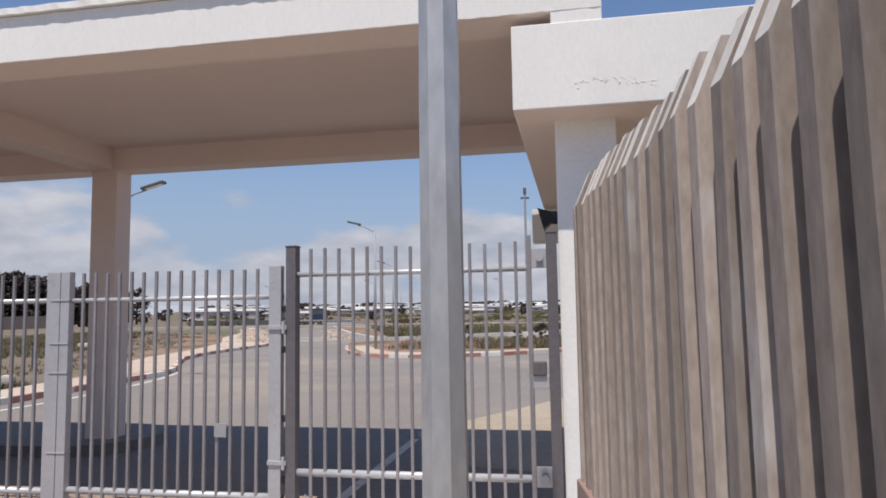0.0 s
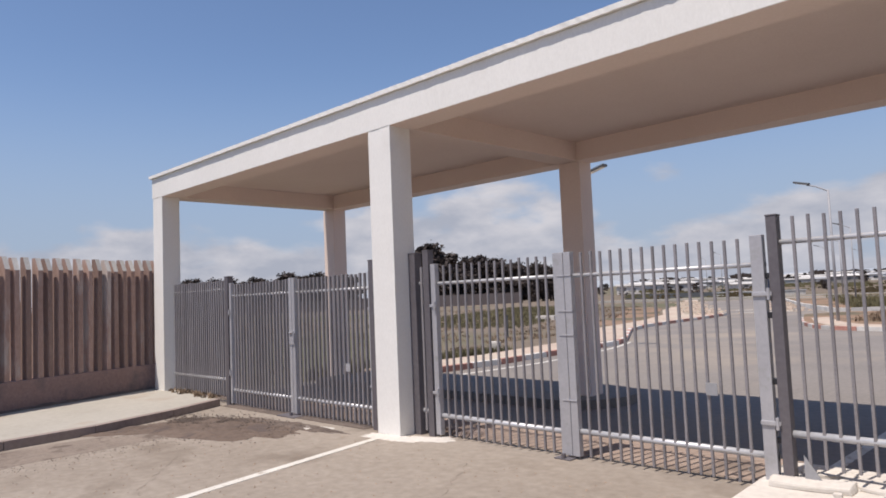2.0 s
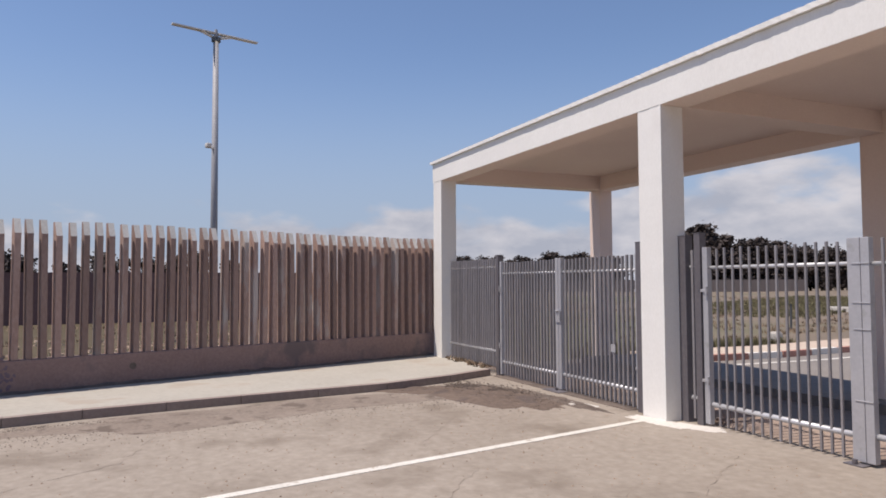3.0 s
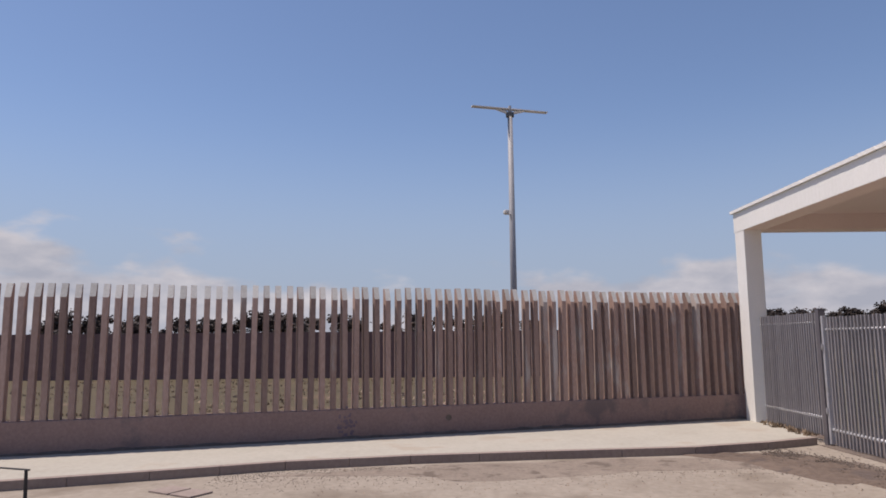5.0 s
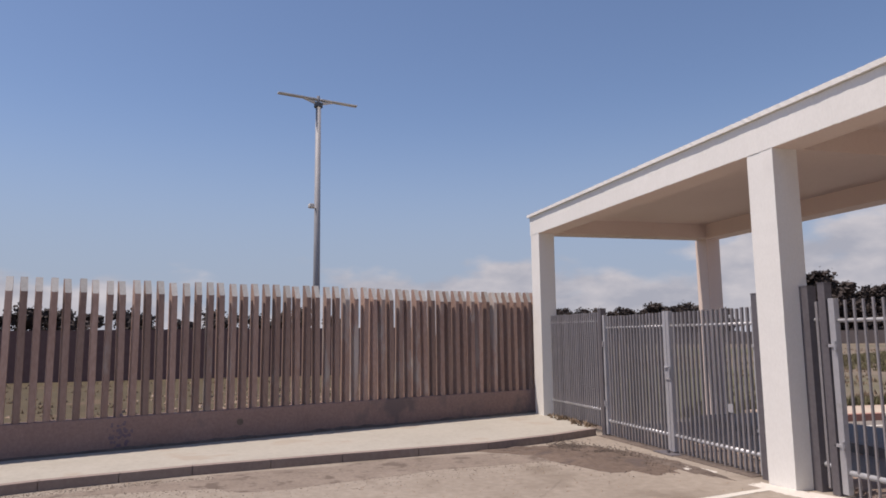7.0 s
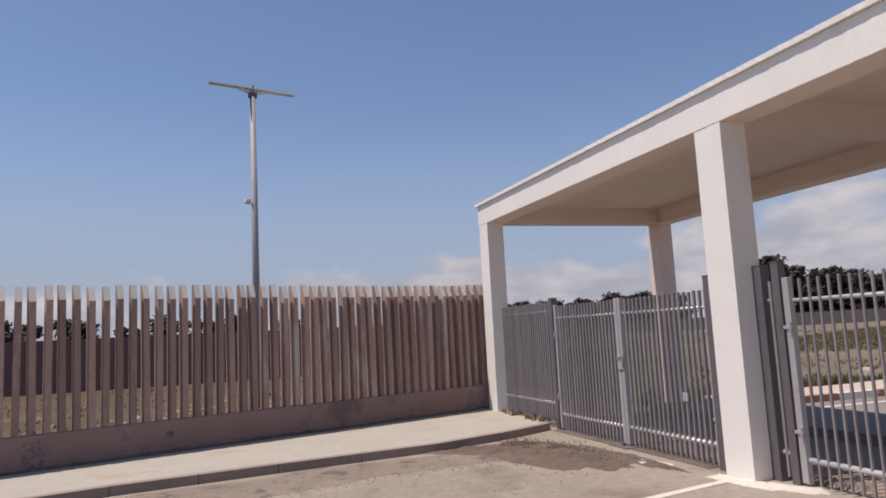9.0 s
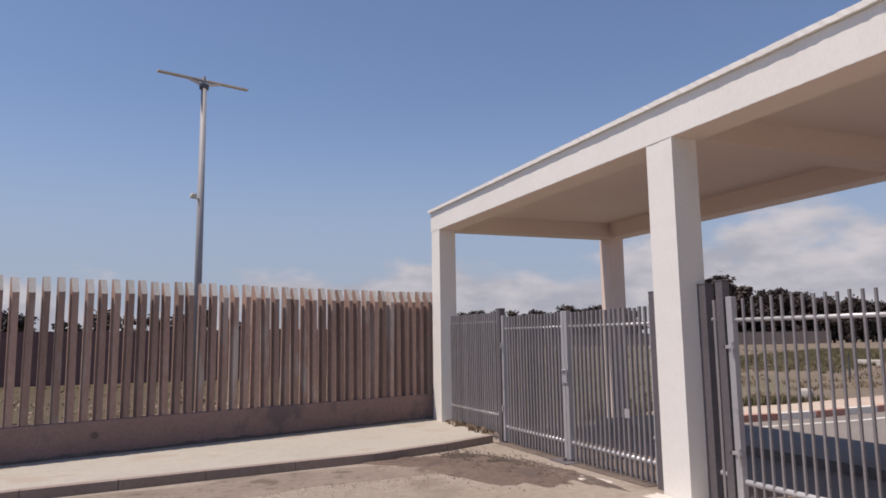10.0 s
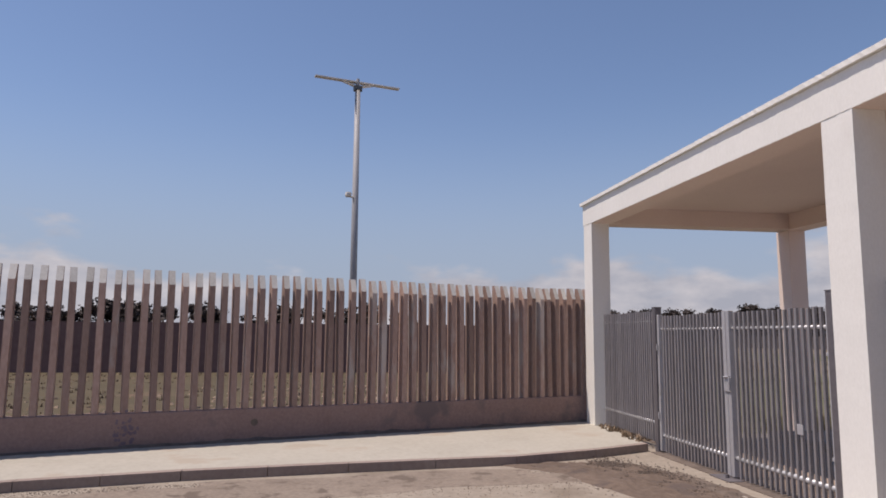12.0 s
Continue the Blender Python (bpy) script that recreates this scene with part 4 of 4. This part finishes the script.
# low white sheds across the plain
def shed(x, y, w, d, h, turn, label):
    s = thing("shed", pose(x, y, rise(x, y) + OUT - 0.2, 0, 0, turn), label, "building", "white sheds on the plain")
    part("wall", box(B(), -w / 2, w / 2, -d / 2, d / 2, 0, h), M_SHED, s)
    bm = B()
    ring = [[bm.verts.new((sx * (w / 2 + 0.3), yy, zz)) for yy, zz in ((-d / 2 - 0.3, h), (0, h + d * 0.09), (d / 2 + 0.3, h))] for sx in (-1, 1)]
    bm.faces.new((ring[0][0], ring[1][0], ring[1][1], ring[0][1]))
    bm.faces.new((ring[0][1], ring[1][1], ring[1][2], ring[0][2]))
    bm.faces.new(ring[0])
    bm.faces.new(ring[1][::-1])
    bm.faces.new((ring[0][0], ring[0][2], ring[1][2], ring[1][0]))
    bmesh.ops.recalc_face_normals(bm, faces=bm.faces[:])
    part("roof", bm, M_FARROOF if w < 4.5 else M_SHED, s)
    n = max(1, int(w / 4.5))
    for i in range(n):
        xx = -w / 2 + (i + 0.5) * w / n
        part("window", box(B(), xx - 0.45, xx + 0.45, -d / 2 - 0.04, -d / 2 + 0.02, h * 0.4, h * 0.75), M_FARDARK, s)
    return s


random.seed(31)
for i in range(150):
    f = i / 149
    a = radians(30.5 - 36.5 * f)
    r = random.uniform(165, 390)
    shed(-math.sin(a) * r, math.cos(a) * r, random.uniform(3, 10), random.uniform(3.0, 5), random.uniform(0.8, 1.7), random.uniform(-12, 12) + math.degrees(a), "low white shed far off across the plain")
for i, (x, y, w) in enumerate(((-80, 138, 7), (-74, 142, 11))):
    shed(x, y, w, 5, 1.8, 32, "small white shed near the pines")

def garden_wall(x, y, w, h, turn):
    g = thing("garden_wall", pose(x, y, rise(x, y) + OUT - 0.2, 0, 0, turn), "low whitish wall far off across the plain", "wall", "low walls on the plain")
    part("wall", box(B(), -w / 2, w / 2, -0.15, 0.15, 0, h), M_SHED, g)
    part("coping", box(B(), -w / 2 - 0.1, w / 2 + 0.1, -0.25, 0.25, h, h + 0.12), M_FARROOF, g)


for i in range(14):
    a = radians(random.uniform(-10, 29))
    r = random.uniform(105, 230)
    garden_wall(-math.sin(a) * r, math.cos(a) * r, random.uniform(7, 20), random.uniform(0.5, 0.9), math.degrees(a) + random.uniform(-15, 15))

van = thing("van", pose(-40.5, 106.5, OUT + 0.19, 0, 0, 20), "dark blue van far down the road", "van")
part("body", box(B(), -1.1, 1.1, -2.4, 2.4, 0.5, 2.5, 0.12), M_TRUCK, van)
part("windscreen", box(B(), -0.95, 0.95, -2.43, -2.38, 1.5, 2.2, 0.02), M_FARDARK, van)
for sx in (-0.95, 0.95):
    for sy in (-1.5, 1.5):
        part("wheel", rod(B(), (sx - 0.12, sy, 0.35), (sx + 0.12, sy, 0.35), 0.35, sides=14), M_BLACK, van)

# pale paths across the plain, dark retaining wall
for pts in ([(-60, 84), (-40, 88), (-20, 90), (20, 88), (20, 90), (-20, 92), (-40, 90), (-60, 86)],
            [(-30, 76), (10, 70), (60, 78), (60, 80), (10, 72), (-30, 78)]):
    bm = B()
    prism(bm, pts, -0.2, 0.34)
    outside(structure("far_path", bm, M_WALK, "pale concrete path across the plain", "path"))
bm = B()
box(bm, -62, -45, 104, 104.5, -0.3, 0.95)
outside(structure("wall_dark_low", bm, M_LAMPHEAD, "low dark retaining wall by the road", "wall"))

# far hills and woods on the horizon
def ridge(name, dist, a0, a1, low, high, mat, label, seed, depth):
    bm = B()
    n = 120
    rows = []
    for i in range(n + 1):
        a = radians(a0 + (a1 - a0) * i / n)
        h = low + (high - low) * (0.5 + 0.5 * noise.noise((i * 0.06 + seed, seed, 0.0))) + (high - low) * 0.25 * noise.noise((i * 0.5, seed, 2.0))
        c = Vector((-math.sin(a), math.cos(a), 0))
        rows.append([bm.verts.new(c * dist + Vector((0, 0, -1))), bm.verts.new(c * (dist + depth * 0.5) + Vector((0, 0, max(0.5, h)))), bm.verts.new(c * (dist + depth) + Vector((0, 0, -1)))])
    for p, q in zip(rows, rows[1:]):
        for k in range(2):
            bm.faces.new((p[k], q[k], q[k + 1], p[k + 1]))
    bmesh.ops.recalc_face_normals(bm, faces=bm.faces[:])
    return structure(name, bm, mat, label, "backdrop")


ridge("backdrop", 1700, 130, -60, 14, 36, M_HILL, "low hills on the horizon, haze painted into their colour", 4.0, 300)


def woods(name, seed, count, near, far, low, high, spread, mat, label):
    """Ragged clumps of leaves on the plain, with gaps between them."""
    rng = random.Random(seed)
    verts, faces = [], []
    for i in range(count):
        a = radians(rng.uniform(-24, 30))
        if noise.noise((math.degrees(a) * 0.35, 2.0, seed)) < -0.08:
            continue
        r = rng.uniform(near, far)
        h = low + (high - low) * (0.5 + noise.noise((math.degrees(a) * 0.8, 5.0, seed))) * rng.uniform(0.6, 1.2)
        x, y = -math.sin(a) * r, math.cos(a) * r
        c = Vector((x, y, rise(x, y) + OUT))
        side = Vector((math.cos(a), math.sin(a), 0))
        for k in range(26):
            p = c + side * rng.gauss(0, spread) + Vector((0, rng.uniform(-1, 1), h * rng.random() ** 0.8))
            s1, s2 = side * rng.uniform(0.22, 0.55) * spread, Vector((0, 0, rng.uniform(0.15, 0.3) * h))
            j = len(verts)
            verts += [tuple(p - s1), tuple(p - s2), tuple(p + s1 * 0.9), tuple(p + s2)]
            faces.append((j, j + 1, j + 2, j + 3))
    me = bpy.data.meshes.new(name)
    me.from_pydata(verts, [], faces)
    me.materials.append(mat)
    return tagged(new(name, me), label, "woods" if mat is M_LEAF else "scrub", kind="stuff")


woods("far_woods", 9, 300, 385, 415, 1.1, 2.8, 1.7, M_LEAF, "thin dark line of trees on the horizon")
woods("scrub", 14, 420, 100, 330, 0.25, 0.8, 1.3, M_WEED, "low olive scrub dotted over the plain")
woods("scrub", 15, 200, 100, 260, 0.3, 1.0, 0.9, M_BROWNEARTH, "dark brown scrub between the sheds")

# ---- grass, stones, grit ----
def tufts(name, count, area, size, mat, label, seed, avoid=None, low=OUT - 0.07):
    rng = random.Random(seed)
    verts, faces = [], []
    made = 0
    while made < count:
        x, y = area(rng)
        if avoid and avoid(x, y):
            continue
        made += 1
        for k in range(rng.randint(4, 7)):
            a = rng.uniform(0, 6.28)
            h = size * rng.uniform(0.5, 1.3)
            lean = rng.uniform(0.1, 0.7) * h
            bx, by = x + rng.uniform(-0.1, 0.1), y + rng.uniform(-0.1, 0.1)
            w = 0.022 * rng.uniform(0.7, 1.6)
            i = len(verts)
            verts += [(bx - math.sin(a) * w, by + math.cos(a) * w, low), (bx + math.sin(a) * w, by - math.cos(a) * w, low), (bx + math.cos(a) * lean, by + math.sin(a) * lean, low + h)]
            faces.append((i, i + 1, i + 2))
    me = bpy.data.meshes.new(name)
    me.from_pydata(verts, [], faces)
    me.materials.append(mat)
    return tagged(new(name, me), label, "grass", kind="stuff")


def left_field(rng):
    y = 9 + 60 * rng.random() ** 1.6
    back = -14.7 - max(0, y - 16.0) * 0.42 - 0.6
    return back - 32 * rng.random() ** 1.4, y


def fence_field(rng):
    return -15.0 - 19 * rng.random(), rng.uniform(-18, 10)


def island_field(rng):
    y = 33.4 + 11 * rng.random() ** 1.2
    return -9.2 - (y - 34) * 0.12 + (7.5 + (y - 33) * 1.1) * rng.random(), y


def patchy(x, y):
    return noise.noise((x * 0.16, y * 0.16, 1.0)) + 0.5 * noise.noise((x * 0.6, y * 0.6, 5.0)) < 0.02


def green_field(rng):
    y = rng.uniform(30, 75)
    return -25.0 - (y - 30) * 0.52 - 14 * rng.random(), y


tufts("grass", 3000, left_field, 0.15, M_GRASS, "dry yellow-brown grass in the field", 41, patchy)
tufts("weeds", 4200, green_field, 0.24, M_WEED, "low green weeds in the field by the road", 44)
tufts("weeds", 900, lambda r: (-14.7 - 0.9 * r.random(), r.uniform(9.5, 17.0)), 0.30, M_WEED, "dark weeds along the back of the footpath", 45)
tufts("weeds", 3600, lambda r: (lambda y: (-12.4 - (y - 46) * 0.35 + (y - 45) * 1.1 * r.random(), y))(r.uniform(46.5, 80)), 0.34, M_WEED, "green weeds in the planted bed", 48, low=0.0)
tufts("weeds", 1100, island_field, 0.26, M_WEED, "green weeds on the island", 46, patchy, OUT + 0.1)
tufts("grass", 700, fence_field, 0.09, M_GRASS, "sparse dry grass behind the slatted fence", 42, low=-0.05)
tufts("grass", 1300, island_field, 0.22, M_GRASS, "dry grass and weeds on the island", 43, low=OUT + 0.1)


def stones(name, count, spot, size, mat, label, seed):
    rng = random.Random(seed)
    verts, faces = [], []
    for _ in range(count):
        x, y, z = spot(rng)
        s = size * rng.uniform(0.35, 1.3)
        a = rng.uniform(0, 6.28)
        i = len(verts)
        for dx, dy, dz in ((1, 0, 0), (-0.5, 0.8, 0), (-0.5, -0.8, 0), (0.6, 0.1, 0.55), (-0.3, 0.45, 0.6), (-0.3, -0.4, 0.5)):
            j = rng.uniform(0.75, 1.2)
            verts.append((x + (dx * math.cos(a) - dy * math.sin(a)) * s * j, y + (dx * math.sin(a) + dy * math.cos(a)) * s * j, z + dz * s))
        faces += [(i, i + 3, i + 4, i + 1), (i + 1, i + 4, i + 5, i + 2), (i + 2, i + 5, i + 3, i), (i + 3, i + 5, i + 4)]
    me = bpy.data.meshes.new(name)
    me.from_pydata(verts, [], faces)
    me.materials.append(mat)
    return tagged(new(name, me), label, "stones", kind="stuff")


stones("rubble", 420, lambda r: (-16.5 - 9 * r.random() ** 1.3, 1.5 + r.gauss(0, 3.6), -0.05), 0.10, M_STONE, "pale orange rubble strewn behind the fence", 51)
stones("rubble", 420, lambda r: (lambda y: (-20.4 - (y - 43.0) * 0.505 + r.gauss(0, 0.8), y, OUT + 0.12))(r.uniform(41.5, 78)), 0.17, M_PAVER, "pale broken concrete strewn along the verge", 61)
stones("rubble", 300, lambda r: (lambda y: (-17.2 - (y - 49.5) * 0.37 + r.gauss(0, 0.7), y, OUT))(r.uniform(48, 84)), 0.18, M_PAVER, "pale broken concrete strewn beside the planted bed", 62)
stones("grit", 7000, lambda r: (lambda y, o: (-10.2 + 0.10 * (2 - y) * (y < 2) + o, y, 0.0))(r.uniform(-4, 4.6), abs(r.gauss(0, 0.55)) + 0.04), 0.010, M_DUST, "brown grit scattered over the yard by the kerb", 52)
stones("grit", 1500, lambda r: (r.uniform(-10, -3), r.uniform(-3, 4.8), 0.0), 0.011, M_STONE, "pale grit scattered over the yard", 53)
stones("grit", 900, lambda r: (-10.35 + r.gauss(0, 0.30), 4.1 + r.gauss(0, 0.16), 0.022), 0.015, M_DIRT, "dark clods in the loose soil by the kerb", 54)
stones("grit", 1100, lambda r: (-9.5 + r.gauss(0, 0.48), 4.4 + r.gauss(0, 0.2), 0.022), 0.014, M_DIRT, "dark clods in the loose soil before the gates", 57)
stones("grit", 260, lambda r: (-9.85 + r.gauss(0, 0.8), 3.95 + r.gauss(0, 0.4), 0.006), 0.012, M_DIRT, "small dark crumbs of soil", 58)
stones("rubble", 34, lambda r: (-6.2 + r.gauss(0, 0.16), 5.68 + r.gauss(0, 0.08), 0.0), 0.075, M_KERB, "grey broken stones behind the wide gate", 59)

stones("rubble", 22, lambda r: (-2.0 + r.gauss(0, 0.22), 5.62 + r.gauss(0, 0.10), 0.088), 0.05, M_PAD, "broken white plaster at the foot of the dark post", 55)
for x, y, turn, w, d, h in ((-2.12, 5.32, 8, 0.30, 0.11, 0.055), (-1.72, 5.52, -12, 0.24, 0.10, 0.05), (-2.02, 5.62, 30, 0.14, 0.08, 0.07)):
    lump = thing("cement_lump", pose(x, y, 0.09, 0, 0, turn), "pale broken lump of cement beside the dark post", "rubble", "cement lumps by the post")
    bm = box(B(), -w, w, -d, d, -0.01, h, 0.018)
    bmesh.ops.subdivide_edges(bm, edges=bm.edges[:], cuts=1)
    for v in bm.verts:
        v.co += Vector((noise.noise(v.co * 9 + Vector((x, 0, 0))), noise.noise(v.co * 8 + Vector((0, y, 0))), 0.5 * noise.noise(v.co * 7))) * 0.03
    part("lump", bm, M_PAD, lump)
    part("crumb", box(B(), w * 0.6, w * 0.6 + 0.06, -d - 0.09, -d - 0.04, -0.005, 0.03, 0.008), M_PAD, lump)
bracket = thing("angle_bracket", pose(-2.17, 5.36, 0.09), "grey triangular steel bracket at the foot of the post", "bracket")
bm = B()
tri = [[bm.verts.new(p) for p in ((0.0, yy, 0.0), (0.16, yy, 0.0), (0.0, yy, 0.24))] for yy in (-0.006, 0.006)]
bm.faces.new(tri[0])
bm.faces.new(tri[1][::-1])
for k in range(3):
    bm.faces.new((tri[0][k], tri[1][k], tri[1][(k + 1) % 3], tri[0][(k + 1) % 3]))
bmesh.ops.recalc_face_normals(bm, faces=bm.faces[:])
part("gusset", bm, M_MATTE, bracket)
part("foot_plate", box(B(), -0.02, 0.2, -0.06, 0.06, -0.002, 0.012, 0.003), M_MATTE, bracket)
plate = thing("ground_plate", pose(-9.42, 5.22, 0.0), "dark steel stop plate on the ground below the gate", "steel plate")
part("plate", box(B(), -0.26, 0.22, -0.12, 0.08, 0.0, 0.016, 0.004), M_DARKSTEEL, plate)
part("bolt_stop", rod(B(), (0.0, -0.02, 0.02), (0.0, -0.02, 0.06), 0.025, sides=10), M_DARKSTEEL, plate)
plate = thing("ground_plate", pose(-4.48, 5.32, 0.0), "dark steel stop plate on the ground below the wide gate", "steel plate")
part("plate", box(B(), -0.10, 0.10, -0.05, 0.07, 0.0, 0.014, 0.004), M_DARKSTEEL, plate)
part("bolt_stop", rod(B(), (0.0, -0.02, 0.02), (0.0, -0.02, 0.06), 0.025, sides=10), M_DARKSTEEL, plate)

drain = thing("drain_cover", pose(-8.22, -4.12, 0.0, 0, 0, -30), "grey concrete drain cover in two slabs", "drain cover")
for y in (-0.36, 0.02):
    part("slab", box(B(), -0.17, 0.17, y, y + 0.34, -0.02, 0.022, 0.006), M_KERB, drain)
stand = thing("low_barrier", pose(-7.72, -5.66, 0.0, 0, 0, 0), "low dark steel barrier stand with a thin rail", "barrier")
part("base_plate", box(B(), -0.10, 0.10, -0.14, 0.14, 0.0, 0.012, 0.003), M_BLACK, stand)
part("upright", rod(B(), (0, 0, 0.01), (0, -0.01, 0.37), 0.022, 0.018, 8), M_BLACK, stand)
part("rail", rod(B(), (0.02, 0.04, 0.365), (-0.55, -1.25, 0.34), 0.010, 0.010, 8), M_BLACK, stand)

tufts("weeds", 34, lambda r: (r.uniform(-13.7, -11.7), 5.2 + r.gauss(0, 0.05), 0.0)[:2], 0.07, M_GRASS, "dry weeds at the foot of the fixed gate panel", 47, low=0.11)


def crack(points, width, seed):
    rng = random.Random(seed)
    bm = B()
    last = None
    for (ax, ay), (bx, by) in zip(points, points[1:]):
        n = 14
        for i in range(n):
            f = i / n
            x, y = ax + (bx - ax) * f + rng.gauss(0, 0.025), ay + (by - ay) * f + rng.gauss(0, 0.025)
            w = width * rng.uniform(0.3, 1.2)
            pair = (bm.verts.new((x - w, y, 0.003)), bm.verts.new((x + w, y + w * 0.5, 0.003)))
            if last:
                bm.faces.new((last[0], last[1], pair[1], pair[0]))
            last = pair
    return tagged(part("crack", bm, M_DUST), "thin dark crack across the yard concrete", "crack", kind="stuff")


crack([(-8.2, 2.9), (-6.9, 1.9), (-5.9, 2.1), (-4.6, 1.0)], 0.004, 61)
crack([(-5.2, 4.6), (-4.4, 3.4), (-4.8, 2.4)], 0.0035, 62)
crack([(-8.9, -0.6), (-7.4, -1.0), (-6.6, -2.2)], 0.004, 63)
